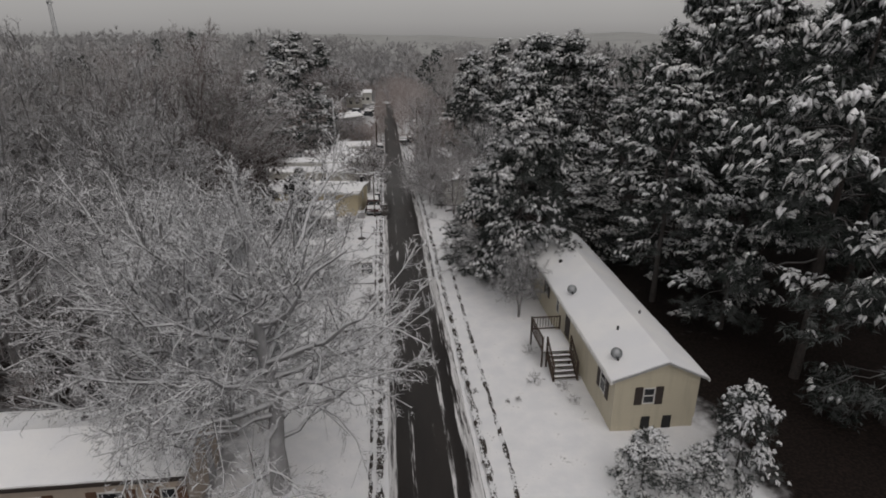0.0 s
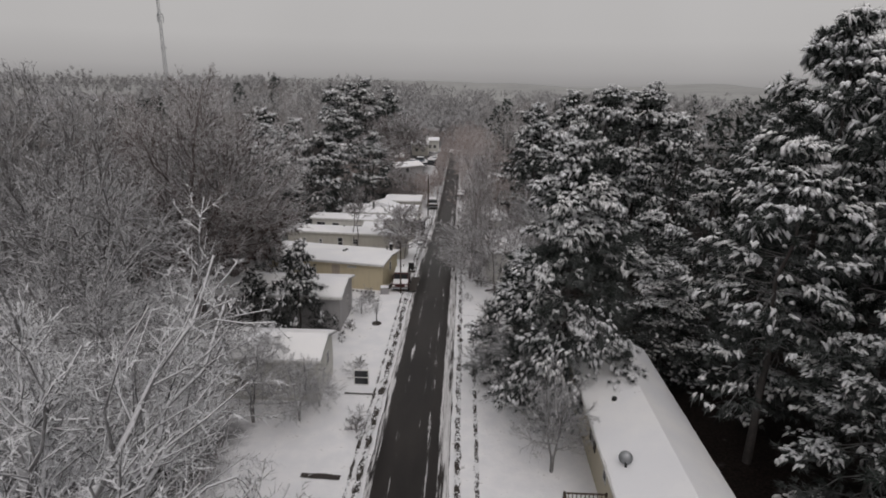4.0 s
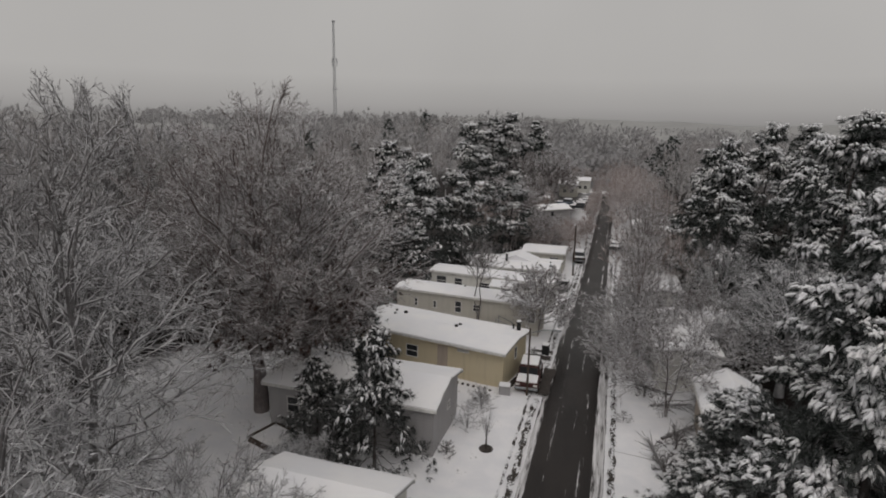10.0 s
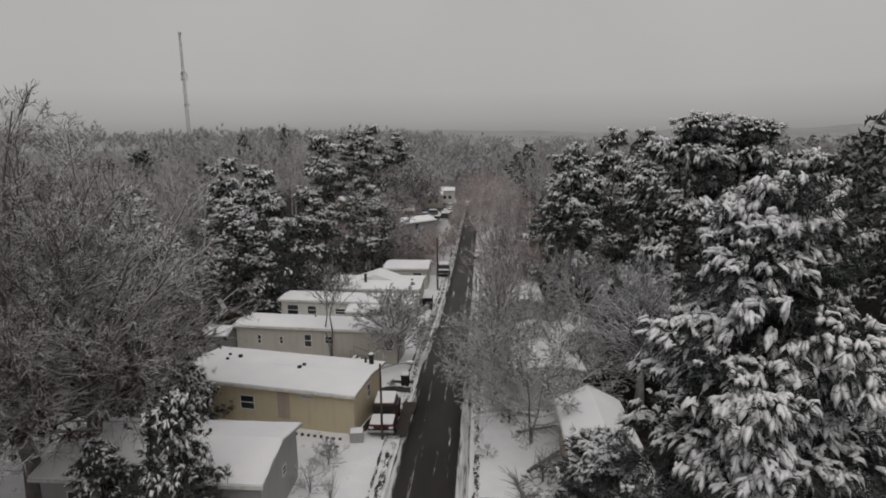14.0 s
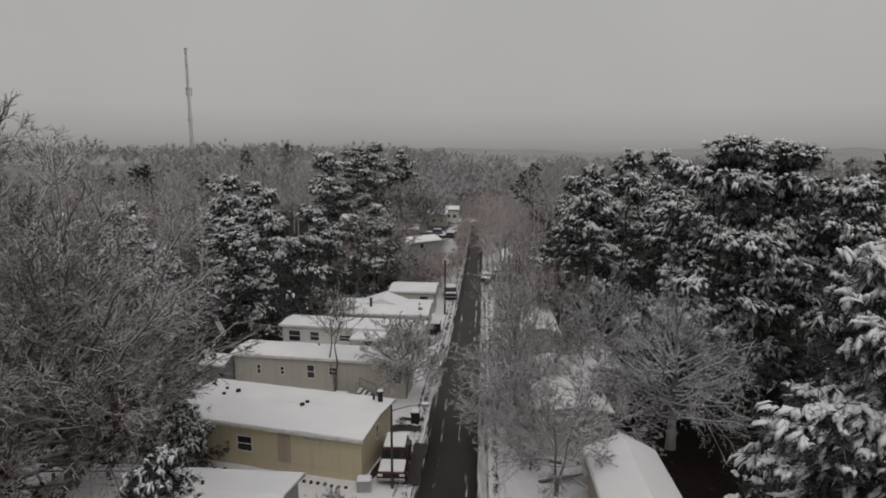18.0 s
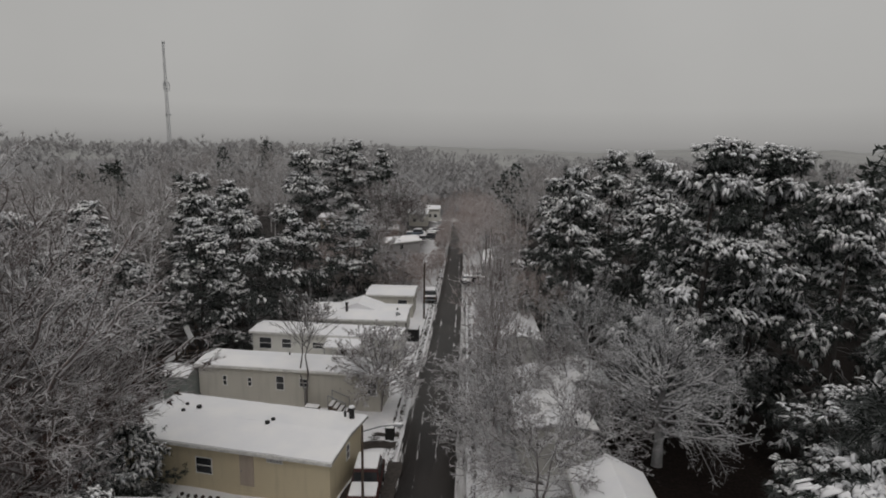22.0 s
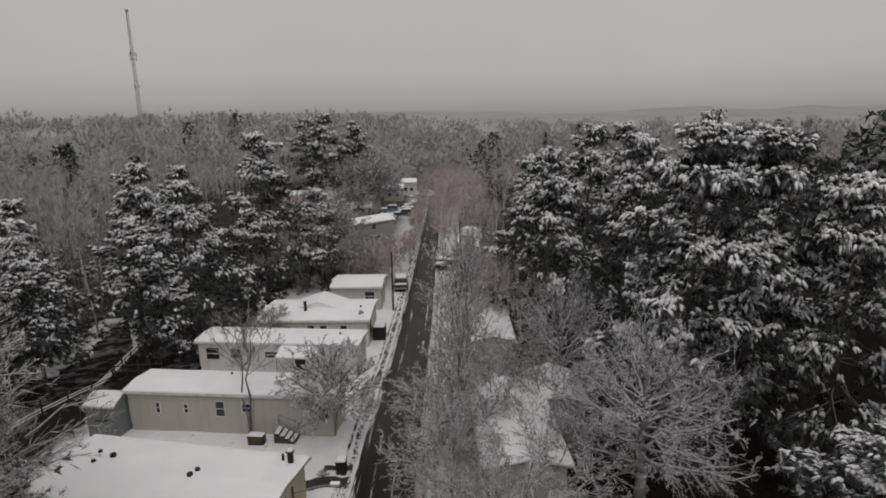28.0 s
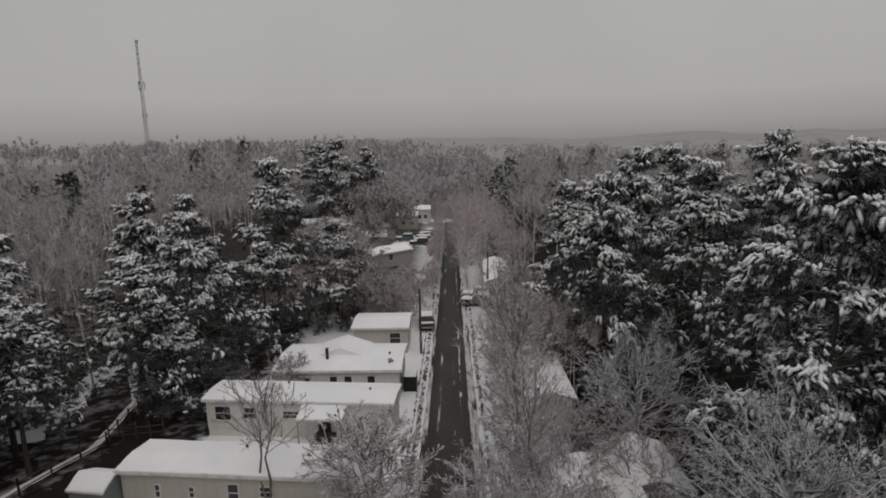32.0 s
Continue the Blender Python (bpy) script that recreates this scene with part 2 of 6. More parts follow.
def ditch_material():
    """Dark wet earth and dead grass at the verge, half filled with snow."""
    k = Mat("verge_ditch", 0.75, spec=0.3)
    n, f = k.noise(1.6, 6, (1.5, 0.7, 1), "World", 0.65), k.noise(9, 4, where="World")
    earth = k.mix(k.span(f, 0.3, 0.7), (0.022, 0.019, 0.017), (0.075, 0.062, 0.052))
    k.color(k.mix(k.span(k.math("ADD", k.math("MULTIPLY", n, 0.65), k.math("MULTIPLY", f, 0.35)), 0.47, 0.53), earth, (0.80, 0.80, 0.82))).bump(f, 0.6, 0.05)
    return k.m


def glass_material():
    k = Mat("window_glass", 0.06, spec=0.6)
    n = k.noise(1.2, 2)
    k.color(k.mix(n, (0.012, 0.013, 0.015), (0.03, 0.032, 0.035)))
    return k.m


M_SNOW, M_GROUND, M_ROAD, M_GLASS = snow_material(), ground_material(), road_material(), glass_material()
M_FROST = bark_material("frosted_bark", (0.030, 0.025, 0.023), (0.084, 0.070, 0.064), 0.50, 0.22)
M_BROWN = bark_material("brown_bark", (0.032, 0.018, 0.013), (0.122, 0.074, 0.058), 0.56, 0.15)
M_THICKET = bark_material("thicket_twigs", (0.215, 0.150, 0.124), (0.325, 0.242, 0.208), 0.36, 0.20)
M_LEAF = needle_material("dead_oak_leaves", (0.022, 0.010, 0.007), (0.060, 0.028, 0.019), 0.10)
M_TWIG = bark_material("dark_twigs", (0.026, 0.020, 0.017), (0.075, 0.056, 0.046), 0.30, 0.06)
M_TRUNK = bark_material("dark_bark", (0.014, 0.010, 0.008), (0.042, 0.028, 0.022), 0.25, 0.02)
M_HEAVY = bark_material("heavily_rimed_bark", (0.020, 0.017, 0.016), (0.060, 0.052, 0.048), 0.85, 0.24)
M_RIMED = bark_material("rimed_bark", (0.046, 0.034, 0.030), (0.115, 0.084, 0.073), 0.48, 0.15)
M_NEEDLE = needle_material("pine_needles", (0.007, 0.010, 0.008), (0.020, 0.031, 0.023), 0.20)
M_SPRUCE = needle_material("spruce_needles", (0.006, 0.008, 0.007), (0.018, 0.021, 0.016), 0.15)
M_WHITE = plain_material("white_trim", (0.72, 0.71, 0.69), 0.5)
M_DARKTRIM = plain_material("dark_shutter", (0.045, 0.035, 0.030), 0.6)
M_WOOD = plain_material("weathered_wood", (0.085, 0.062, 0.048), 0.85, vary=0.4)
M_METAL = plain_material("galvanised_steel", (0.30, 0.31, 0.32), 0.45, 0.8)
M_BLACK = plain_material("black_pipe", (0.02, 0.02, 0.02), 0.7)
M_SLUSH = plain_material("dirty_slush", (0.060, 0.050, 0.044), 0.7, vary=0.5, scale=6)
# Near-black base colour for the track strip.
M_TRACK = plain_material("dark_track", (0.014, 0.011, 0.009), 0.8, vary=0.5, scale=5)
M_DITCH = ditch_material()
M_RUBBER = plain_material("tyre_rubber", (0.018, 0.018, 0.019), 0.85)
M_ROOFMETAL = plain_material("roof_sheet", (0.42, 0.42, 0.42), 0.5, 0.3)


# ---- mesh helpers ----
def ground_z(y):
    return float(np.interp(y, (-200, 45, 58, 76, 86, 100, 3000), (0, 0, 0.3, -0.5, -1.5, -2.5, -2.5)))


def ridge_z(x, y):
    """The land climbs a little to a wooded ridge north-west of the homes."""
    f = min(max((y - 190) / 130, 0), 1) * min(max((40 - x) / 120, 0), 1)
    return 8.0 * f * f * (3 - 2 * f)


def box(bm, x0, x1, y0, y1, z0, z1, m=None, bevel=0.0):
    r = bmesh.ops.create_cube(bm, size=1)
    v = r["verts"]
    bmesh.ops.scale(bm, vec=(x1 - x0, y1 - y0, z1 - z0), verts=v)
    bmesh.ops.translate(bm, vec=((x0 + x1) / 2, (y0 + y1) / 2, (z0 + z1) / 2), verts=v)
    if bevel:
        edges = list({e for q in v for e in q.link_edges})
        v = list({q for f in bmesh.ops.bevel(bm, geom=edges, offset=bevel, segments=1, affect="EDGES")["faces"] for q in f.verts})
    if m is not None:
        bmesh.ops.transform(bm, matrix=m, verts=v)
    return bm


def rod(bm, a, b, r0, r1=None, sides=8):
    a, b = Vector(a), Vector(b)
    r = bmesh.ops.create_cone(bm, cap_ends=True, segments=sides, radius1=r0, radius2=r1 or r0, depth=(b - a).length)
    turn = (b - a).to_track_quat("Z", "Y").to_matrix().to_4x4()
    bmesh.ops.transform(bm, matrix=Matrix.Translation((a + b) / 2) @ turn, verts=r["verts"])
    return bm


def prism(bm, outline, x0, x1):
    """The outline, of (y, z) pairs, drawn out along x."""
    a = [bm.verts.new((x0, y, z)) for y, z in outline]
    b = [bm.verts.new((x1, y, z)) for y, z in outline]
    bm.faces.new(a[::-1])
    bm.faces.new(b)
    for i in range(len(a)):
        j = (i + 1) % len(a)
        bm.faces.new((a[i], a[j], b[j], b[i]))
    bmesh.ops.recalc_face_normals(bm, faces=bm.faces)
    return bm


def part(name, bm, material, parent=None, label="", smooth=False):
    mesh = bpy.data.meshes.new(name)
    bm.to_mesh(mesh)
    bm.free()
    mesh.materials.append(material)
    if smooth:
        mesh.polygons.foreach_set("use_smooth", [True] * len(mesh.polygons))
    ob = new(name, mesh)
    ob.parent = parent
    return tagged(ob, label)


def sheet(name, verts, faces, material, parent=None, smooth=False):
    """A mesh object from arrays; faces is a list of arrays, each with its own number of corners."""
    mesh = bpy.data.meshes.new(name)
    corners = np.concatenate([f.ravel() for f in faces])
    total = np.concatenate([np.full(len(f), f.shape[1]) for f in faces])
    mesh.vertices.add(len(verts))
    mesh.vertices.foreach_set("co", np.asarray(verts, np.float32).ravel())
    mesh.loops.add(len(corners))
    mesh.loops.foreach_set("vertex_index", corners.astype(np.int32))
    mesh.polygons.add(len(total))
    mesh.polygons.foreach_set("loop_start", np.r_[0, np.cumsum(total)[:-1]].astype(np.int32))
    mesh.polygons.foreach_set("loop_total", total.astype(np.int32))
    if smooth:
        mesh.polygons.foreach_set("use_smooth", np.ones(len(total), bool))
    mesh.update(calc_edges=True)
    mesh.materials.append(material)
    ob = new(name, mesh)
    ob.parent = parent
    return ob


def thing(name, m, label, category, group=""):
    ob = new(name)
    ob.matrix_world = m
    ob.empty_display_size = 0.3
    return tagged(ob, label, category, group)


# ---- ground and road ----
def build_ground():
    xs = np.r_[-3000, -1200, -500, -200, -150, -100, np.arange(-60, 60.1, 1.0), 100, 200, 500, 1200, 3000]
    ys = np.r_[-3000, -800, -200, -60, np.arange(-30, 140.1, 1.0), 165, 190, 215, 240, 265, 290, 320, 400, 700, 1500, 4000]
    X, Y = np.meshgrid(xs, ys)
    Z = np.interp(Y, (-200, 45, 58, 76, 86, 100, 3000), (0, 0, 0.3, -0.5, -1.5, -2.5, -2.5))
    Z = Z + np.array([[ridge_z(x, y) for x in xs] for y in ys])
    lump = np.array([[noise.noise((x * 0.35, y * 0.35, 0)) for x in xs] for y in ys]) * 0.10
    lump *= np.clip((np.abs(X) - 2.6) / 2.5, 0, 1)
    # The lane lies in a shallow bed between its verges.
    bed = np.where(np.abs(X) < 2.4, -0.16, 0)
    Z = Z + lump + bed
    ny, nx = Z.shape
    i = np.arange(ny * nx).reshape(ny, nx)
    f = np.stack([i[:-1, :-1], i[:-1, 1:], i[1:, 1:], i[1:, :-1]], -1).reshape(-1, 4)
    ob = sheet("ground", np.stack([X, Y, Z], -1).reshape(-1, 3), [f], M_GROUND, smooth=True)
    tagged(ob, "snow-covered grass, with leaf litter painted shade-dark under the pines", "ground", kind="structure")


def build_road():
    ys = np.r_[np.arange(-60, 230, 1.0)]
    bend = np.where(ys < 20, -((20 - ys) ** 2) * 0.010, 0).clip(-12, 0)
    half = 2.0
    off = np.array([-half - 0.35, -half, -0.9, 0, 0.9, half, half + 0.35])
    drop = np.array([-0.30, -0.05, -0.02, 0.0, -0.02, -0.05, -0.30])
    X = bend[:, None] + off[None] + 0.15
    X[:, (1, 5)] += np.array([[0.14 * noise.noise((y * 0.5, s, 3.0)) for s in (0.0, 9.0)] for y in ys])
    Y = np.repeat(ys[:, None], len(off), 1)
    Z = np.array([ground_z(y) for y in ys])[:, None] + drop[None] - 0.04
    n, k = X.shape
    i = np.arange(n * k).reshape(n, k)
    f = np.stack([i[:-1, :-1], i[:-1, 1:], i[1:, 1:], i[1:, :-1]], -1).reshape(-1, 4)
    ob = sheet("road", np.stack([X, Y, Z], -1).reshape(-1, 3), [f], M_ROAD, smooth=True)
    tagged(ob, "narrow wet asphalt lane with streaks of slush", "road", kind="structure")


build_ground()
build_road()


# ---- trees ----
def tubes(P, R, sides):
    """Tapered tubes along polylines: P (n, k, 3), R (n, k). Gives vertices and quads."""
    n, k, _ = P.shape
    T = np.empty_like(P)
    T[:, :-1] = P[:, 1:] - P[:, :-1]
    T[:, -1] = T[:, -2]
    T /= np.linalg.norm(T, axis=-1, keepdims=True) + 1e-9
    ref = np.where(np.abs(T[..., 2:]) > 0.9, np.array([1.0, 0, 0]), np.array([0, 0, 1.0]))
    A = np.cross(T, ref)
    A /= np.linalg.norm(A, axis=-1, keepdims=True) + 1e-9
    B = np.cross(T, A)
    a = np.arange(sides) * 2 * np.pi / sides + 0.5
    ring = P[:, :, None] + R[:, :, None, None] * (np.cos(a)[:, None] * A[:, :, None] + np.sin(a)[:, None] * B[:, :, None])
    V = ring.reshape(-1, 3)
    i = np.arange(n * k * sides).reshape(n, k, sides)
    j = np.roll(i, -1, 2)
    F = np.stack([i[:, :-1], j[:, :-1], j[:, 1:], i[:, 1:]], -1).reshape(-1, 4)
    return V, F


def spikes(P0, P1, r):
    """Three-sided twigs that end in a point."""
    T = P1 - P0
    T /= np.linalg.norm(T, axis=-1, keepdims=True) + 1e-9
    ref = np.where(np.abs(T[:, 2:]) > 0.9, np.array([1.0, 0, 0]), np.array([0, 0, 1.0]))
    A = np.cross(T, ref)
    A /= np.linalg.norm(A, axis=-1, keepdims=True) + 1e-9
    B = np.cross(T, A)
    a = np.arange(3) * 2 * np.pi / 3 + 0.5
    ring = P0[:, None] + np.asarray(r).reshape(-1, 1, 1) * (np.cos(a)[:, None] * A[:, None] + np.sin(a)[:, None] * B[:, None])
    V = np.concatenate([ring, P1[:, None]], 1).reshape(-1, 3)
    i = np.arange(len(P0))[:, None] * 4
    F = np.concatenate([i + np.array([[0, 1, 3]]), i + np.array([[1, 2, 3]]), i + np.array([[2, 0, 3]])])
    return V, F


def joined(pieces):
    """One mesh's vertices and face arrays from several."""
    V, F, n = [], {}, 0
    for v, f in pieces:
        V.append(v)
        F.setdefault(f.shape[1], []).append(f + n)
        n += len(v)
    return np.concatenate(V), [np.concatenate(f) for f in F.values()]


def shoots(rng, P, R, length, n, t0, angle, ratio, up, k, wander=0.16, thin=0.6, flat=0.0):
    """Branches that leave the polylines P: their polylines, radii and lengths."""
    N, K, _ = P.shape
    t = np.sort(rng.uniform(t0, 0.99, (N, n)), 1)
    x = t * (K - 1)
    i = np.minimum(x.astype(int), K - 2)
    f = (x - i)[..., None]
    row = np.arange(N)[:, None]
    pos = P[row, i] * (1 - f) + P[row, i + 1] * f
    tan = P[row, i + 1] - P[row, i]
    tan /= np.linalg.norm(tan, axis=-1, keepdims=True) + 1e-9
    rnd = rng.normal(size=(N, n, 3))
    rnd[..., 2] *= 1 - flat
    rnd -= (rnd * tan).sum(-1, keepdims=True) * tan
    rnd /= np.linalg.norm(rnd, axis=-1, keepdims=True) + 1e-9
    a = np.radians(angle) * rng.uniform(0.65, 1.3, (N, n, 1))
    d = np.cos(a) * tan + np.sin(a) * rnd
    d[..., 2] += up
    d /= np.linalg.norm(d, axis=-1, keepdims=True)
    L = length[:, None] * ratio * (1.2 - 0.65 * t) * rng.uniform(0.65, 1.25, (N, n))
    rad = (R[row, i] * (1 - f[..., 0]) + R[row, i + 1] * f[..., 0]) * thin * rng.uniform(0.7, 1.1, (N, n))
    d, L, rad, pos = d.reshape(-1, 3), L.ravel(), rad.ravel(), pos.reshape(-1, 3)
    Q = np.empty((len(d), k, 3))
    Q[:, 0] = pos
    for s in range(1, k):
        d = d + rng.normal(size=d.shape) * wander
        d[:, 2] += up * 0.25
        d /= np.linalg.norm(d, axis=-1, keepdims=True)
        Q[:, s] = Q[:, s - 1] + d * (L / (k - 1))[:, None]
    W = rad[:, None] * np.linspace(1, 0.35, k)[None]
    return Q, W, L


def bare_tree(name, seed, height, limbs, subs, twigs, last, spread, material, label, clear=0.2, low=5, twig_r=0.012, up=0.05, droop=0.03, base_r=None, stems=1, girth=1.0, fine=1.0, angles=(36, 36, 38), spur=0.55, crook=0.15, leaves=0):
    """A leafless tree: a trunk, limbs that reach out to a domed crown, branches, and a haze of fine twigs."""
    rng = np.random.default_rng(seed)
    r = (base_r or height * 0.0125) * girth
    k = 7
    u = np.linspace(0, 1, k)
    trunk, tw = [], []
    for s in range(stems):
        a = 2 * math.pi * (s + rng.uniform(-0.2, 0.2)) / stems
        out = 0.0 if stems == 1 else spread * 0.30
        q = np.stack([math.cos(a) * out * u**1.4, math.sin(a) * out * u**1.4, u * height * 0.80 - 0.3 * (u == 0)], -1)
        q[2:, :2] += rng.normal(size=(k - 2, 2)) * 0.012 * height
        trunk.append(q)
        tw.append(r * (1.0 if stems == 1 else 0.7) * np.interp(u, (0, 0.12, 1), (1.35, 1.0, 0.14)))
    trunk, tw = np.array(trunk), np.array(tw)
    # Each limb leaves its stem and bends up to a point on the crown's dome.
    j = np.arange(limbs)
    rise = np.radians(low + (86 - low) * (j + 0.5) / limbs)
    rise = np.arcsin(np.clip(np.sin(np.radians(low)) + (1 - np.sin(np.radians(low))) * (j + rng.uniform(0.1, 0.9, limbs)) / limbs, -1, 1))
    az = j * 2.39996 + rng.uniform(-0.35, 0.35, limbs)
    zc = height * (clear + 0.16)
    f = rng.uniform(0.66, 1.0, limbs)
    end = np.stack([np.cos(az) * np.cos(rise) * spread * f, np.sin(az) * np.cos(rise) * spread * f, zc + (height * 0.97 - zc) * np.sin(rise) * f], -1)
    z0 = height * (clear + (0.62 - clear) * np.sin(rise) * rng.uniform(0.75, 1.1, limbs))
    stem = j % stems
    h = np.clip(z0 / (height * 0.80), 0, 0.97)
    x = h * (k - 1)
    i0 = np.minimum(x.astype(int), k - 2)
    g = (x - i0)[:, None]
    start = trunk[stem, i0] * (1 - g) + trunk[stem, i0 + 1] * g
    gap = end - start
    bend = start + gap * np.array([0.55, 0.55, 0.42])
    v = np.linspace(0, 1, k)[None, :, None]
    b1 = start[:, None] * (1 - v) ** 2 + 2 * v * (1 - v) * bend[:, None] + v**2 * end[:, None]
    l1 = np.linalg.norm(gap, axis=-1)
    b1[:, 1:] += rng.normal(size=(limbs, k - 1, 3)) * 0.022 * l1[:, None, None]
    w1 = np.minimum((l1 * 0.0105 * girth)[:, None], np.interp(h, u, tw[0])[:, None] * 0.7) * np.linspace(1, 0.2, k)[None]
    b2, w2, l2 = shoots(rng, b1, w1, l1, subs, 0.18, angles[0], 0.48, up, 4, wander=crook, thin=0.55)
    b3, w3, l3 = shoots(rng, b2, w2, l2, twigs, 0.12, angles[1], 0.46, up * 0.5 - droop, 3, wander=crook, thin=0.55)
    b4, w4, l4 = shoots(rng, b3, w3, l3, last, 0.05, angles[2], spur, -droop, 2)
    ob = thing(name, Matrix(), label, "tree")
    V, F = tubes(trunk, tw, 8)
    sheet("trunk", V, [F], material, ob, True)
    V, F = joined([tubes(b1, np.maximum(w1, twig_r * 1.6), 5), tubes(b2, np.maximum(w2, twig_r * 1.1), 3)])
    tagged(sheet("branchwork", V, F, material, ob), kind="stuff")
    d4 = b4[:, 1] - b4[:, 0]
    s4 = np.cross(d4, rng.normal(size=d4.shape))
    s4 *= twig_r * 0.62 * fine / (np.linalg.norm(s4, axis=-1, keepdims=True) + 1e-9)
    tri = np.stack([b4[:, 0] - s4, b4[:, 0] + s4, b4[:, 1]], 1).reshape(-1, 3)
    V, F = joined([spikes(b3[:, 0], b3[:, 1], np.full(len(b3), twig_r * 0.8)), spikes(b3[:, 1], b3[:, 2], np.full(len(b3), twig_r * 0.7)), (tri, np.arange(len(tri)).reshape(-1, 3))])
    tagged(sheet("crown", V, F, material, ob), kind="stuff")
    if leaves:
        # Hanging leaves low inside the crown double as its dark, shaded interior.
        pick = rng.integers(0, len(b2), leaves)
        C = b2[pick, rng.integers(0, 3, leaves)] + rng.normal(size=(leaves, 3)) * 0.25
        C = C[C[:, 2] < height * (0.30 + 0.25 * rng.random(leaves))]
        V, F = blades(rng, C, rng.normal(size=C.shape), 9, 0.26, 0.06, 1.0)
        tagged(sheet("dead_leaves", V, [F], M_LEAF, ob), "dark brown leaves that hang on and darken the crown's inside", kind="stuff")
    return ob


def fingers(rng, C, D, n, length, width, droop, spread=0.4, plain=False):
    """Snow on drooping boughs: n blunt, rounded clumps from each point C, lying along the way D and bending down at the end."""
    m = len(C)
    d = D[:, None] + rng.normal(size=(m, n, 3)) * np.array([spread, spread, spread * 0.3])
    d /= np.linalg.norm(d, axis=-1, keepdims=True)
    L = (length * rng.uniform(0.55, 1.2, (m, n, 1))).reshape(-1, 1)
    d, c = d.reshape(-1, 3), np.repeat(C, n, 0) + rng.normal(size=(m * n, 3)) * length * (np.array([0.30, 0.30, 0.10]) if plain else np.array([0.17, 0.17, 0.10]))
    side = np.cross(d, (0, 0, 1.0))
    side /= np.linalg.norm(side, axis=-1, keepdims=True) + 1e-9
    down = np.array([0, 0, -1.0]) * droop
    w = width * rng.uniform(0.6, 1.3, (len(c), 1))
    upw = np.array([0, 0, 1.0])
    back, near, far, tip = c - d * L * 0.12, c + d * L * 0.12, c + d * L * 0.70 + down * L * 0.22, c + d * L * 0.92 + down * L * 0.62
    if plain:
        V = np.stack([back, near + side * w, near + upw * w * 0.8, near - side * w, far + side * w * 0.9, far + upw * w * 0.8, far - side * w * 0.9, tip], 1)
        F = np.array([(0, 2, 1), (0, 3, 2), (0, 1, 3), (1, 2, 5), (1, 5, 4), (2, 3, 6), (2, 6, 5), (3, 1, 4), (3, 4, 6), (4, 5, 7), (5, 6, 7), (6, 4, 7)])
        return V.reshape(-1, 3), (np.arange(len(c))[:, None, None] * 8 + F[None]).reshape(-1, 3)
    rings = [back[:, None]]
    for q, f in ((near, 0.85), (far, 1.0)):
        rings.append(np.stack([q + side * w * f, q + upw * w * f * 0.75, q - side * w * f, q - upw * w * f * 0.45], 1))
    rings.append(tip[:, None])
    V = np.concatenate(rings, 1)
    F = np.array([(0, 2, 1), (0, 3, 2), (0, 4, 3), (0, 1, 4)] + [t for i in range(4) for t in ((1 + i, 1 + (i + 1) % 4, 5 + (i + 1) % 4), (1 + i, 5 + (i + 1) % 4, 5 + i))] + [(5, 6, 9), (6, 7, 9), (7, 8, 9), (8, 5, 9)])
    return V.reshape(-1, 3), (np.arange(len(c))[:, None, None] * 10 + F[None]).reshape(-1, 3)


def blades(rng, C, D, n, length, width, spread):
    """Needle sprays: n flat slivers from each point C round the way D."""
    m = len(C)
    d = D[:, None] + rng.normal(size=(m, n, 3)) * spread
    d /= np.linalg.norm(d, axis=-1, keepdims=True)
    s = np.cross(d, rng.normal(size=(m, n, 3)))
    s /= np.linalg.norm(s, axis=-1, keepdims=True) + 1e-9
    L = length * rng.uniform(0.6, 1.3, (m, n, 1))
    c = C[:, None] + rng.normal(size=(m, n, 3)) * length * 0.15
    V = np.stack([c - s * width, c + s * width, c + d * L], 2).reshape(-1, 3)
    return V, np.arange(m * n * 3).reshape(-1, 3)


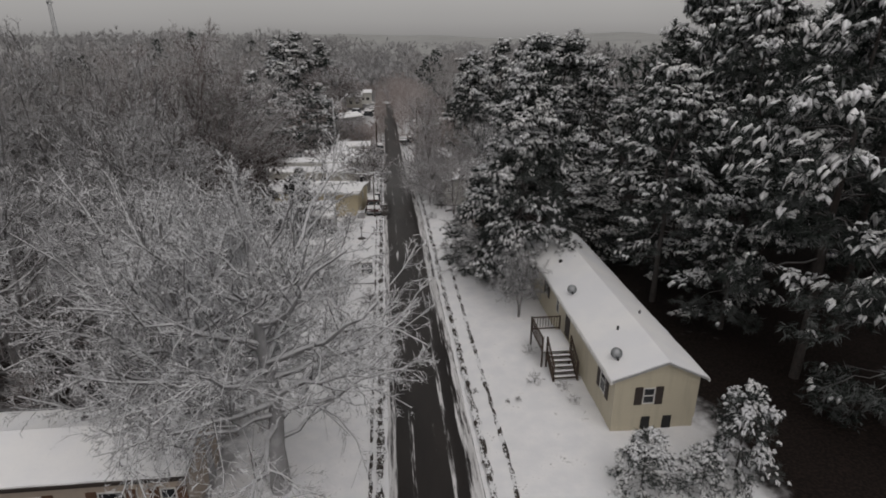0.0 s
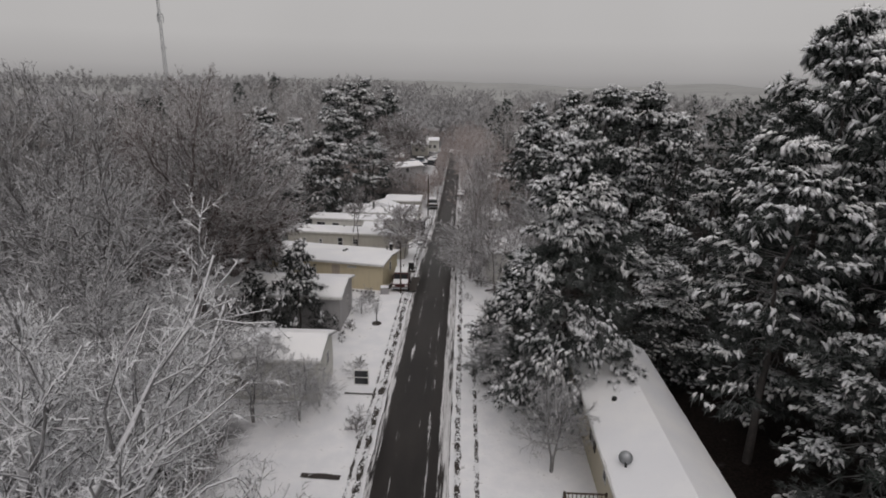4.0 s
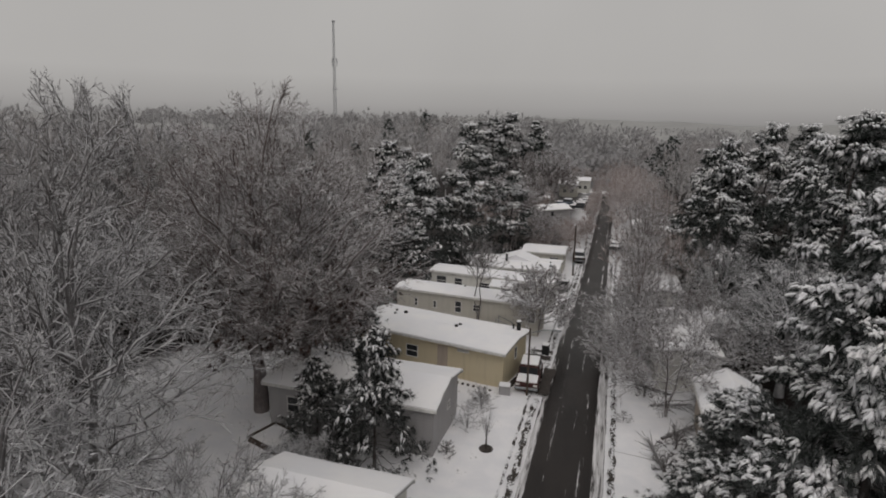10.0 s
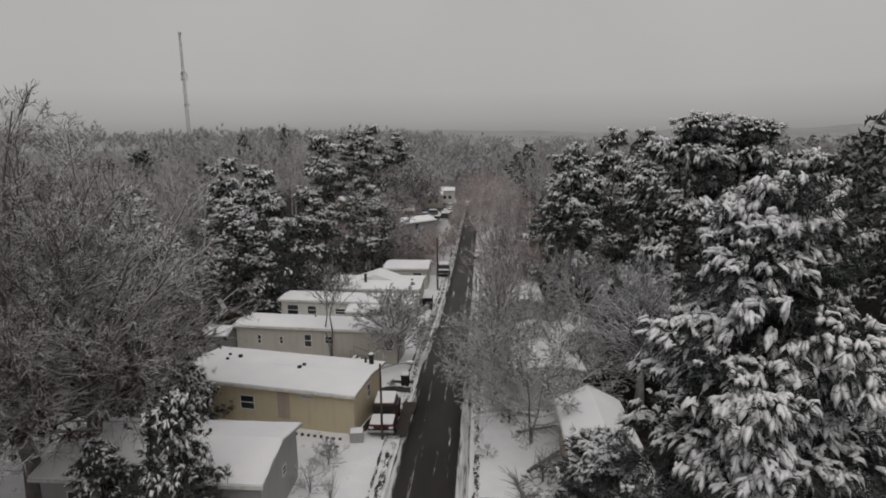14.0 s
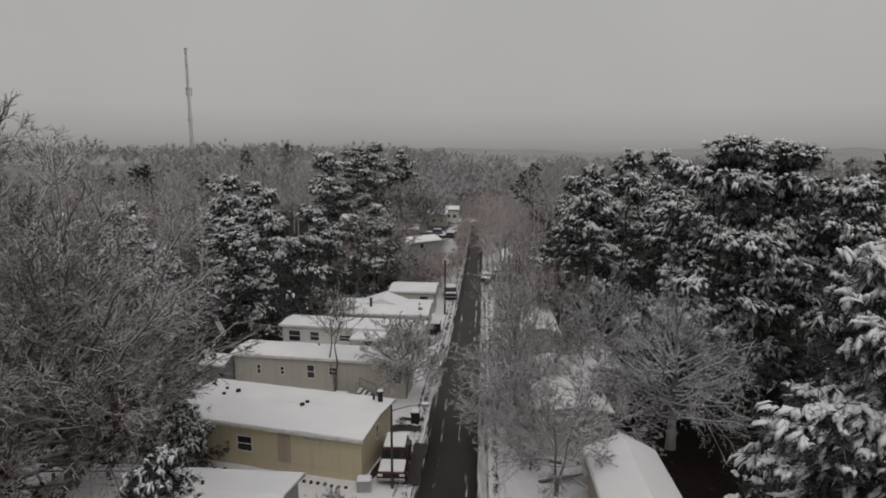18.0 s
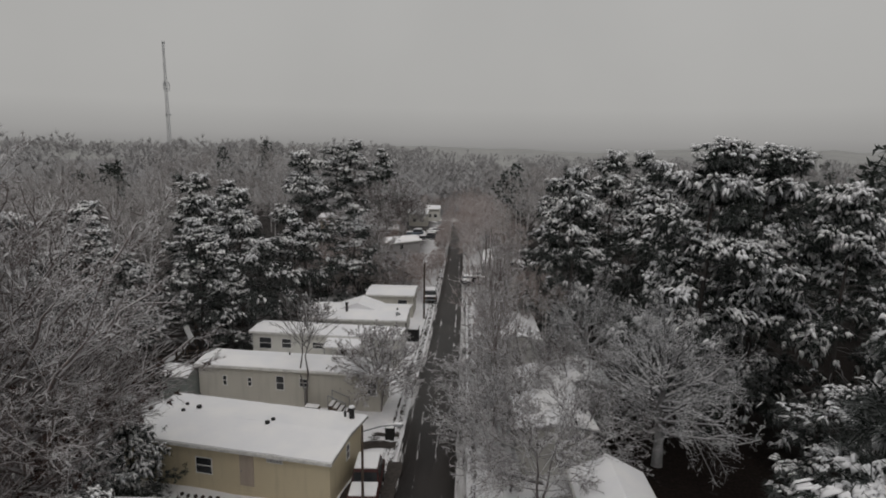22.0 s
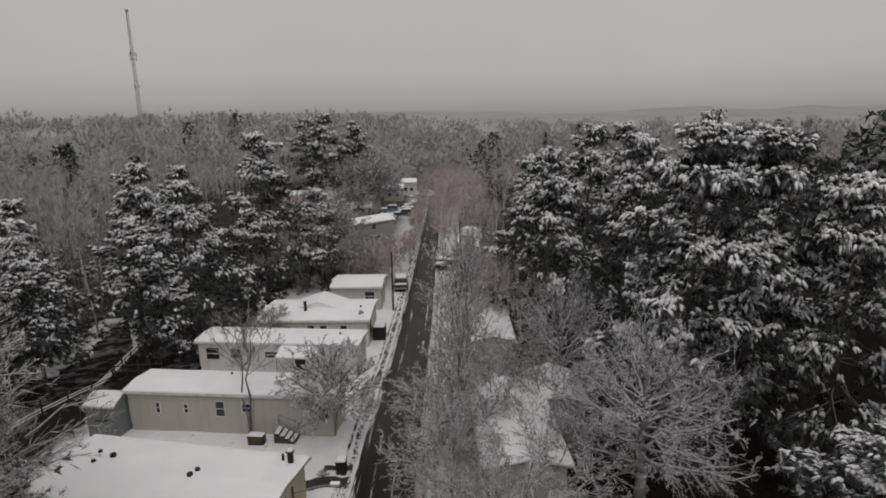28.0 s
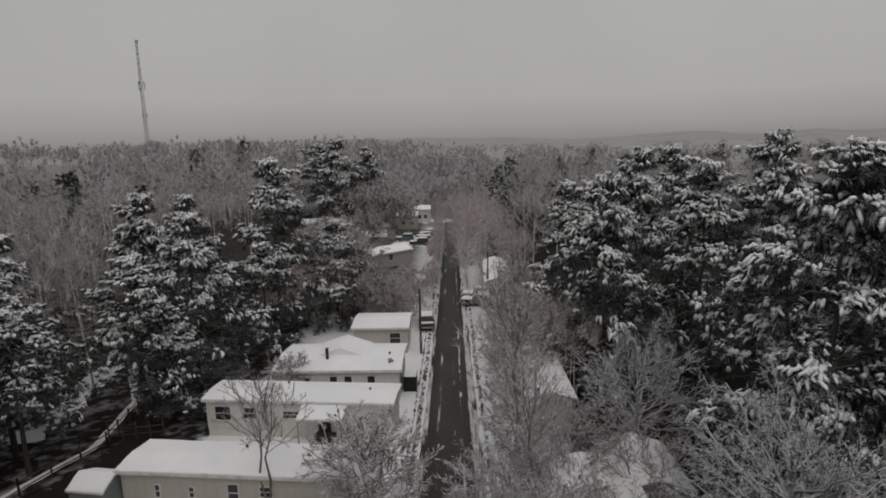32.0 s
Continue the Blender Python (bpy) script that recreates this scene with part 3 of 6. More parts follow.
def conifer(name, seed, height, spread, clear, limbs, each, label, needles=None, shape=0.7, droop=0.25, snow=0.6, size=0.42, n_blades=10, n_snow=4, subs=5, plain=False, fine=0.065):
    """A pine or spruce: straight trunk, whorled boughs that fan out flat, needle tufts, and snow lying on the tufts."""
    rng = np.random.default_rng(seed)
    r = height * 0.0105
    u = np.linspace(0, 1, 9)
    trunk = np.stack([rng.normal(size=9) * 0.012 * height * u, rng.normal(size=9) * 0.012 * height * u, u * height - 0.3 * (u == 0)], -1)[None]
    tr = r * np.linspace(1.25, 0.12, 9)[None]
    t = clear + (1 - clear) * np.linspace(0, 1, limbs) ** 0.95
    tiers = max(6, limbs // 6)
    t = clear + (1 - clear) * (np.round((t - clear) / (1 - clear) * tiers) + rng.normal(size=limbs) * 0.32) / tiers
    t[-3:] = (0.95, 0.97, 0.99)
    q = np.clip((t - clear) / (1 - clear), 0, 1)
    prof = np.where(q < 0.2, 0.7 + 1.5 * q, 1.0 - (np.maximum(q - 0.2, 0) / 0.8) ** (1 / max(shape, 0.05)) * 0.86)
    L = spread * prof * rng.uniform(0.5, 1.2, limbs)
    az = np.arange(limbs) * 2.39996 + rng.uniform(-0.5, 0.5, limbs)
    rise = 0.55 * q - droop * (1 - q) + rng.normal(size=limbs) * 0.10
    k = 6
    s = np.linspace(0, 1, k)
    base = np.stack([np.interp(t, u, trunk[0, :, 0]), np.interp(t, u, trunk[0, :, 1]), t * height], -1)
    P = base[:, None] + L[:, None, None] * np.stack([np.cos(az)[:, None] * s, np.sin(az)[:, None] * s, rise[:, None] * s - droop * 0.5 * s**2], -1)
    P[:, 1:] += rng.normal(size=(limbs, k - 1, 3)) * 0.025 * spread
    W = np.maximum(r * 0.32 * (1 - 0.7 * q)[:, None] * np.linspace(1, 0.25, k)[None], 0.012)
    b2, w2, l2 = shoots(rng, P, W, L, subs, 0.5, 46, 0.40, -0.05, 3, flat=0.75)
    allP = np.concatenate([P[:, 3:].reshape(-1, 3), b2[:, 1:].reshape(-1, 3)])
    out = np.concatenate([np.repeat(P[:, -1] - P[:, -2], k - 3, 0), np.repeat(b2[:, -1] - b2[:, -2], 2, 0)])
    tip = np.concatenate([np.tile((0.5, 0.8, 1.0), limbs), np.tile((0.6, 1.0), len(b2))])
    out /= np.linalg.norm(out, axis=-1, keepdims=True) + 1e-9
    pick = np.repeat(np.arange(len(allP)), each)
    n = len(pick)
    C = allP[pick] + rng.normal(size=(n, 3)) * size * np.array([0.75, 0.75, 0.3])
    D = out[pick] + rng.normal(size=(n, 3)) * 0.3
    D[:, 2] -= droop * 0.5
    D /= np.linalg.norm(D, axis=-1, keepdims=True)
    ob = thing(name, Matrix(), label, "tree")
    V, F = joined([tubes(trunk, tr, 8)])
    sheet("trunk", V, F, M_TRUNK, ob, True)
    V, F = joined([tubes(P, W, 4), spikes(b2[:, 0], b2[:, 1], np.maximum(w2[:, 0], 0.012)), spikes(b2[:, 1], b2[:, 2], np.maximum(w2[:, 1], 0.01))])
    tagged(sheet("branchwork", V, F, M_TRUNK, ob), kind="stuff")
    low = C - np.array([0, 0, 0.12 * size / 0.42])
    V, F = blades(rng, low, D + np.array([0, 0, -0.15]), n_blades, size * 0.95, size * fine, 0.8)
    tagged(sheet("foliage", V, [F], needles or M_NEEDLE, ob), kind="stuff")
    # Some boughs have shed their snow; lower ones get less, so crown bases look shaded.
    held = np.where(rng.random(limbs) < 0.42 + 0.40 * q, rng.uniform(0.9, 1.5, limbs), rng.uniform(0.0, 0.22, limbs)) * (0.30 + 0.80 * q)
    held = np.concatenate([np.repeat(held, k - 3), np.repeat(held, 2 * subs)])
    keep = rng.random(n) < snow * (0.35 + 0.65 * tip[pick]) * held[pick]
    V, F = fingers(rng, C[keep] + np.array([0, 0, 0.06 * size / 0.42]), D[keep], n_snow, size * 0.80, size * (0.205 if plain else 0.165), 0.75 + droop, 0.45, plain)
    tagged(sheet("snow_load", V, [F], M_SNOW, ob, True), kind="stuff")
    return ob


def plant(ob, x, y, turn=0.0, scale=1.0, tall=None, copy=True, label="", group=""):
    m = Matrix.LocRotScale((x, y, ground_z(y)), Euler((0, 0, radians(turn))), None)
    sc = Vector((scale, scale, tall or scale))
    if copy:
        ob = copy_thing(ob, m)
    ob.matrix_basis = m @ Matrix.Diagonal((*sc, 1))
    if label or group:
        tagged(ob, label, group=group)
    return ob


def far_woods(name, seed, places, heights, material, label, slivers=46, width=0.10, shape="round", limbs=11, twig=0.17):
    """Far trees in one mesh: a stem, boughs out to a domed or pointed crown, and a fan of twigs round each bough's end."""
    rng = np.random.default_rng(seed)
    n = len(places)
    base = np.concatenate([places, np.array([[ground_z(y) + ridge_z(x, y)] for x, y in places])], 1)
    h = heights[:, None, None]
    top = base + np.stack([rng.normal(size=n) * 0.4, rng.normal(size=n) * 0.4, heights * 0.9], -1)
    pieces = [spikes(base, top, heights * 0.009)]
    wide = rng.uniform(0.24, 0.38, (n, 1, 1))
    if shape == "round":
        k = limbs
        a = (np.arange(k) * 2.39996)[None, :, None] + rng.uniform(0, 6.28, (n, 1, 1)) + rng.normal(size=(n, k, 1)) * 0.3
        el = np.arcsin(np.clip(-0.25 + 1.2 * (np.arange(k) + rng.uniform(0.1, 0.9, (n, k))) / k, -0.4, 0.99))[..., None]
        f = rng.uniform(0.55, 0.85, a.shape)
        end = np.concatenate([np.cos(a) * np.cos(el) * h * wide * f, np.sin(a) * np.cos(el) * h * wide * f, h * 0.55 + np.sin(el) * h * 0.40 * f], -1)
        start = np.concatenate([a * 0, a * 0, np.clip(end[..., 2:] - h * 0.16, h * 0.15, None)], -1)
        out = end - np.array([0, 0, 0.42]) * h
        out /= np.linalg.norm(out, axis=-1, keepdims=True) + 1e-9
        m = max(6, slivers * 5 // k)
        fan = out[:, :, None] * 0.9 + rng.normal(size=(n, k, m, 3)) * 0.55 + np.array([0, 0, 0.25])
        fan /= np.linalg.norm(fan, axis=-1, keepdims=True)
        L = h[..., None] * twig * rng.uniform(0.5, 1.15, (n, k, m, 1))
        foot = (base[:, None, None] + end[:, :, None] + fan * L * rng.uniform(-0.25, 0.45, (n, k, m, 1))).reshape(-1, 3)
        fan, L = fan.reshape(-1, 3), L.reshape(-1, 1)
        s = np.cross(fan, rng.normal(size=fan.shape))
        s *= width * rng.uniform(0.5, 1.2, (len(s), 1)) / (np.linalg.norm(s, axis=-1, keepdims=True) + 1e-9)
        tri = np.stack([foot - s, foot + s, foot + fan * L], 1).reshape(-1, 3)
        pieces += [spikes((start + base[:, None]).reshape(-1, 3), (end + base[:, None]).reshape(-1, 3), np.full(n * k, width * 0.5)), (tri, np.arange(len(tri)).reshape(-1, 3))]
    else:
        a = rng.uniform(0, 2 * np.pi, (n, slivers, 1))
        u = rng.uniform(0.15, 0.98, a.shape)
        rad = h * wide * 0.95 * (1.05 - u) ** 0.6 * rng.uniform(0.5, 1.15, a.shape)
        end = np.concatenate([np.cos(a) * rad, np.sin(a) * rad, h * u * 0.97], -1)
        start = np.concatenate([a * 0, a * 0, h * u * 0.97 + rad * 0.2], -1)
        start, end = start + base[:, None], end + base[:, None]
        pieces.append(spikes(start.reshape(-1, 3), end.reshape(-1, 3), np.full(n * slivers, width * 0.45)))
        fine = (end + rng.uniform(-0.45, 0.1, a.shape) * (end - start)).reshape(-1, 3)
        pieces.append(blades(rng, fine, np.tile((0, 0, -0.2), (len(fine), 1)), 4, 1.1, width * 2.4, 0.7))
    V, F = joined(pieces)
    ob = sheet(name, V, F, material)
    return tagged(ob, label, "woods", kind="stuff")


# ---- houses ----
def window(parent, m, w, h, frame_mat=None, shutters=None, bars=True):
    """A window in its wall: frame, pane and shutters; local x runs along the wall, y out of it."""
    bm = bmesh.new()
    t = 0.05
    for a in ((-w / 2, w / 2, -t, 0.035, h - t, h), (-w / 2, w / 2, -t, 0.05, 0, t), (-w / 2, -w / 2 + t, -t, 0.035, t, h - t), (w / 2 - t, w / 2, -t, 0.035, t, h - t)):
        box(bm, *a, m)
    if bars:
        box(bm, -w / 2 + t, w / 2 - t, -t, 0.02, h / 2 - 0.025, h / 2 + 0.025, m)
    win = part("window", bm, frame_mat or M_WHITE, parent)
    bm = bmesh.new()
    box(bm, -w / 2 + t, w / 2 - t, -0.05, 0.006, t, h - t, m)
    part("pane", bm, M_GLASS, win)
    if shutters:
        for s in (-1, 1):
            bm = bmesh.new()
            box(bm, s * (w / 2 + 0.22) - 0.19, s * (w / 2 + 0.22) + 0.19, -0.02, 0.045, -0.05, h + 0.05, m)
            part("shutter", bm, shutters, win)
    return win


def wall_matrix(side, u, z, L, W):
    """The place on a wall: side 's' at y=0, 'n' at y=W, 'w' at x=0, 'e' at x=L; local x along it, y outwards."""
    if side == "s":
        return Matrix.Translation((u, 0, z)) @ Matrix.Rotation(math.pi, 4, "Z")
    if side == "n":
        return Matrix.Translation((u, W, z))
    if side == "e":
        return Matrix.Translation((L, u, z)) @ Matrix.Rotation(-math.pi / 2, 4, "Z")
    return Matrix.Translation((0, u, z)) @ Matrix.Rotation(math.pi / 2, 4, "Z")


def snowy_slab(parent, L0, L1, y0, z0, y1, z1, thick, seed, name="snow_cover"):
    """A lumpy blanket of snow on a roof slope from (y0, z0) to (y1, z1), with soft edges."""
    nx, ny = max(8, int((L1 - L0) / 0.5)), 8
    V = []
    for j in range(ny + 1):
        v = j / ny
        for i in range(nx + 1):
            u = i / nx
            e = min(1.0, 0.6 + 5 * min(u, 1 - u) * (L1 - L0), 0.6 + 9 * min(v, 1.1 - v))
            x = L0 + (L1 - L0) * u
            y, z = y0 + (y1 - y0) * v, z0 + (z1 - z0) * v
            n = noise.noise((x * 0.6 + seed * 7.3, y * 0.6, seed)) + 0.5 * noise.noise((x * 2.1, y * 2.1, seed + 4.0))
            edge = 0.05 * noise.noise((x * 1.5, y * 1.5, seed + 9)) * (1 if min(u, 1 - u, v) < 0.01 else 0)
            V.append((x + edge, y + edge, z + 0.02 + thick * max(0.12, e) * (1 + 0.35 * n)))
    k = len(V)
    for j in range(ny + 1):
        for i in range(nx + 1):
            x, y, z = V[j * (nx + 1) + i]
            V.append((x, y, z0 + (z1 - z0) * j / ny + 0.004))
    V += V[:k]
    i = np.arange((nx + 1) * (ny + 1)).reshape(ny + 1, nx + 1)
    flip = y1 < y0
    top = np.stack([i[:-1, :-1], i[:-1, 1:], i[1:, 1:], i[1:, :-1]], -1).reshape(-1, 4)
    ring = np.r_[i[0, :-1], i[:-1, -1], i[-1, :0:-1], i[:0:-1, 0]]
    nxt = np.roll(ring, -1)
    side = np.stack([ring + 2 * k, ring + k, nxt + k, nxt + 2 * k], -1)
    F = np.concatenate([top, side])
    return sheet(name, np.array(V), [F[:, ::-1] if flip else F], M_SNOW, parent, True)


def house(name, m, L, W, eave, rise, wall, label, seed, windows=(), doors=(), overhang=0.3, ridge=0.5, skirt=0.6, skirt_mat=None, pipes=(), fascia=None, snow=0.10, category="mobile home", group="homes along the lane"):
    """A mobile home: length along local x, width along y, on skirting, with a low gable roof under snow."""
    ob = thing(name, m, label, category, group)
    bm = bmesh.new()
    box(bm, 0.03, L - 0.03, 0.03, W - 0.03, -0.25, skirt)
    part("skirting", bm, skirt_mat or wall, ob)
    yr = W * ridge
    bm = bmesh.new()
    prism(bm, [(0, skirt), (W, skirt), (W, eave), (yr, eave + rise), (0, eave)], 0, L)
    part("wall", bm, wall, ob)
    s0, s1 = rise / yr, rise / (W - yr)
    bm = bmesh.new()
    o, t = overhang, 0.10
    prism(bm, [(-o, eave - s0 * o + 0.02), (yr, eave + rise + 0.02), (W + o, eave - s1 * o + 0.02), (W + o, eave - s1 * o + 0.02 + t), (yr, eave + rise + 0.02 + t), (-o, eave - s0 * o + 0.02 + t)], -0.25, L + 0.25)
    part("roof", bm, M_ROOFMETAL, ob)
    zt = eave + 0.02 + t
    snowy_slab(ob, -0.24, L + 0.24, -o + 0.01, zt - s0 * o, yr, zt + rise, snow, seed)
    snowy_slab(ob, -0.24, L + 0.24, W + o - 0.01, zt - s1 * o, yr, zt + rise, snow, seed + 0.5)
    for y, z in ((-o, eave - s0 * o), (W + o, eave - s1 * o)):
        bm = bmesh.new()
        box(bm, -0.26, L + 0.26, y - 0.05, y + 0.004 if y < 0 else y + 0.05, z - 0.03, z + 0.13)
        part("gutter", bm, fascia or M_WHITE, ob)
    for side, u, z, w, h, *rest in windows:
        window(ob, wall_matrix(side, u, z, L, W), w, h, M_WHITE, rest[0] if rest else None)
    for side, u, z, w, h, mat in doors:
        bm = bmesh.new()
        mm = wall_matrix(side, u, z, L, W)
        box(bm, -w / 2, w / 2, -0.05, 0.03, 0, h, mm)
        d = part("door", bm, mat, ob)
        bm = bmesh.new()
        rod(bm, mm @ Vector((w / 2 - 0.1, 0.03, h * 0.48)), mm @ Vector((w / 2 - 0.1, 0.09, h * 0.48)), 0.03)
        part("handle", bm, M_METAL, d)
    for x, y, r, h, cap in pipes:
        z = eave + rise * (y / yr if y < yr else (W - y) / (W - yr)) + 0.2
        bm = bmesh.new()
        rod(bm, (x, y, z), (x, y, z + h), r, sides=10)
        if cap:
            rod(bm, (x, y, z + h), (x, y, z + h + 0.08), r * 1.5, r * 1.2, 10)
        pipe = part("vent_pipe", bm, M_BLACK, ob)
        if cap:
            bm = bmesh.new()
            rod(bm, (x, y, z + h + 0.085), (x, y, z + h + 0.17), r * 1.4, r * 0.8, 10)
            part("snow_cap", bm, M_SNOW, pipe, smooth=True)
    return ob


M_CREAM = siding_material("cream_siding", (0.52, 0.47, 0.36))
M_YELLOW = siding_material("yellow_siding", (0.60, 0.52, 0.36))
M_BEIGE = siding_material("beige_siding", (0.48, 0.46, 0.41))
M_PALE = siding_material("pale_siding", (0.62, 0.61, 0.57))
M_GREY = siding_material("grey_siding", (0.36, 0.35, 0.35))
M_TAN = siding_material("tan_siding", (0.42, 0.35, 0.29))
M_BRICKRED = plain_material("brown_panel", (0.12, 0.065, 0.04), 0.7)

HOMES = {}


def place_homes():
    up = lambda x, y, turn=0.0: pose(x, y, ground_z(y), 0, 0, turn)  # noqa: E731
    # East side, nearest: long cream home with its gable end to the south.
    HOMES["r1"] = house("mobile_home", up(13.35, 22.35, 88.6), 20.8, 4.25, 3.0, 0.85, M_CREAM, "long cream mobile home with deck and dark shutters", 1, ridge=0.43,
        windows=[("n", 1.5, 1.35, 0.75, 1.3, M_DARKTRIM), ("n", 10.2, 1.5, 0.6, 1.2), ("n", 13.0, 1.5, 0.5, 1.2, M_DARKTRIM), ("n", 16.5, 1.5, 0.6, 1.1, M_DARKTRIM), ("w", 2.5, 1.55, 0.6, 0.9, M_DARKTRIM)],
        doors=[("n", 7.9, 0.95, 0.9, 2.0, M_DARKTRIM)], pipes=[(3.6, 2.9, 0.06, 0.25, False), (13.8, 3.2, 0.13, 0.18, False), (5.5, 0.9, 0.06, 0.2, False)])
    # Two dark vents in the skirting of its gable end.
    for u in (1.75, 2.85):
        bm = bmesh.new()
        box(bm, -0.02, 0.06, 4.25 - u - 0.22, 4.25 - u + 0.22, 0.05, 0.78)
        part("skirt_vent", bm, M_BLACK, HOMES["r1"])
    HOMES["l0"] = house("mobile_home", up(-28, 18.3), 18.2, 4.2, 2.9, 0.6, M_TAN, "tan mobile home with brown panels under a snowy roof", 2,
        windows=[("s", 15.5, 1.2, 1.0, 1.0, M_BRICKRED), ("s", 12.4, 1.2, 1.2, 1.0, M_BRICKRED), ("s", 17.6, 1.2, 0.6, 1.0, M_BRICKRED)], fascia=M_DARKTRIM, pipes=[(13.5, 2.9, 0.16, 0.12, False)])
    HOMES["l1"] = house("mobile_home", up(-11.8, 40.9), 5.9, 3.8, 2.9, 0.6, M_PALE, "pale mobile home half hidden behind frosted branches", 3,
        windows=[("e", 2.3, 1.4, 0.7, 0.9), ("s", 8.5, 1.3, 0.9, 1.0)])
    HOMES["l2"] = house("mobile_home", up(-16.8, 50.9), 10.1, 4.8, 2.9, 0.55, M_GREY, "grey mobile home behind dark snow-hung spruces", 4,
        windows=[("s", 1.6, 1.2, 0.8, 1.0), ("e", 2.8, 1.5, 0.5, 0.5)], pipes=[(2.0, 3.3, 0.08, 0.25, False), (6.5, 3.0, 0.07, 0.2, False)])
    HOMES["l3"] = house("mobile_home", up(-16.5, 62.1, -10), 12.0, 4.7, 2.6, 0.20, M_YELLOW, "yellow mobile home with roof vents under fresh snow", 5,
        windows=[("s", 4.9, 0.95, 1.0, 0.95), ("s", 9.0, 2.12, 0.9, 0.22), ("e", 2.4, 1.4, 0.5, 0.9)], doors=[("s", 7.4, 0.62, 0.8, 1.7, M_TAN)],
        pipes=[(11.55, 4.2, 0.15, 0.6, True), (11.1, 4.3, 0.07, 0.35, False), (7.4, 2.2, 0.14, 0.16, False), (7.5, 2.65, 0.12, 0.15, False), (2.6, 3.0, 0.15, 0.2, False), (2.0, 2.4, 0.11, 0.14, False), (1.6, 3.3, 0.10, 0.14, False)])
    HOMES["l4"] = house("mobile_home", up(-17.44, 72.9, -4.6), 13.6, 2.9, 2.75, 0.14, M_BEIGE, "long beige mobile home with small dark windows", 7, overhang=0.16, snow=0.07,
        windows=[("s", 2.0, 1.3, 0.35, 0.8), ("s", 3.9, 1.35, 0.35, 0.7), ("s", 6.2, 1.2, 0.65, 1.1), ("s", 8.0, 1.55, 0.75, 0.65), ("s", 13.0, 1.2, 0.7, 1.0)],
        doors=[("s", 11.0, 0.7, 0.85, 1.95, M_BEIGE)], pipes=[(11.9, 2.2, 0.09, 0.2, False), (6.0, 2.4, 0.07, 0.15, False), (12.3, 2.7, 0.05, 0.25, False)])
    HOMES["l5"] = house("mobile_home", up(-17.3, 83.1, -4.5), 13.4, 3.0, 2.75, 0.15, M_PALE, "pale mobile home with a white awning over its door", 8, overhang=0.16, snow=0.07,
        windows=[("s", 1.2, 1.25, 1.2, 1.1), ("s", 3.2, 1.4, 0.95, 0.9), ("s", 6.2, 1.5, 1.2, 0.6)], doors=[("s", 8.6, 0.6, 0.9, 2.0, M_DARKTRIM)],
        pipes=[(5.2, 2.6, 0.07, 0.15, False), (11.6, 1.6, 0.07, 0.15, False)])
    HOMES["l6"] = house("mobile_home", up(-14.3, 89.4, -0.5), 10.2, 5.6, 2.75, 0.30, M_PALE, "pale mobile home with a tall stove pipe", 9,
        windows=[("s", 4.8, 0.9, 0.7, 1.4), ("s", 6.0, 0.9, 0.7, 1.4), ("s", 7.9, 0.9, 0.7, 1.4), ("s", 2.6, 1.3, 0.6, 0.9)], doors=[("e", 1.5, 0.6, 0.9, 2.0, M_DARKTRIM)],
        pipes=[(4.0, 1.6, 0.13, 0.95, True), (9.2, 2.4, 0.09, 0.2, False), (9.6, 1.0, 0.07, 0.2, False)])
    # A low cross gable stands up behind its ridge.
    bm = bmesh.new()
    prism(bm, [(-2.2, 3.0), (2.2, 3.0), (0, 3.75)], 0, 3.2)
    bmesh.ops.transform(bm, matrix=Matrix.Translation((5.0, 5.5, 0)) @ Matrix.Rotation(-math.pi / 2, 4, "Z"), verts=bm.verts)
    gable = part("cross_gable", bm, M_SNOW, HOMES["l6"])
    for side in (-1, 1):
        bm = bmesh.new()
        prism(bm, [(side * 2.35, 2.98), (0, 3.78), (0, 3.9), (side * 2.4, 3.08)], -0.1, 3.3)
        bmesh.ops.transform(bm, matrix=Matrix.Translation((5.0, 5.5, 0)) @ Matrix.Rotation(-math.pi / 2, 4, "Z"), verts=bm.verts)
        part("snow_cover", bm, M_SNOW, gable)
    HOMES["l7"] = house("mobile_home", up(-10.0, 102.1), 5.6, 4.6, 2.8, 0.3, M_BEIGE, "small beige home with one dark window", 10, windows=[("s", 4.3, 1.1, 1.2, 1.2)])
    HOMES["r2"] = house("mobile_home", up(10.2, 50.5, 90.0), 8.6, 2.95, 3.0, 0.75, M_TAN, "brownish mobile home at the edge of the dark wood", 11,
        windows=[("n", 12.0, 1.4, 0.7, 1.0)], pipes=[(12.4, 2.2, 0.09, 0.14, False), (13.6, 1.7, 0.07, 0.14, False)])
    HOMES["r3"] = house("mobile_home", up(9.2, 64.0, 92), 8.6, 3.9, 2.8, 0.3, M_PALE, "pale home with a low roof behind frosted trees", 12, windows=[("n", 4.5, 1.3, 0.7, 0.9)])
    HOMES["r3b"] = house("mobile_home", up(11.6, 70.5, 90), 4.0, 3.0, 2.9, 0.5, M_GREY, "grey home beside the pines", 13)
    HOMES["r4"] = house("mobile_home", up(8.6, 82.5, 90), 10.0, 3.0, 2.8, 0.35, M_PALE, "pale home seen through brown twigs", 14)
    HOMES["r5"] = house("mobile_home", up(8.2, 120.6, 88), 14.0, 3.2, 2.9, 0.5, M_PALE, "far white-roofed home beyond the pines", 15, windows=[("n", 10, 1.3, 0.9, 0.9)])
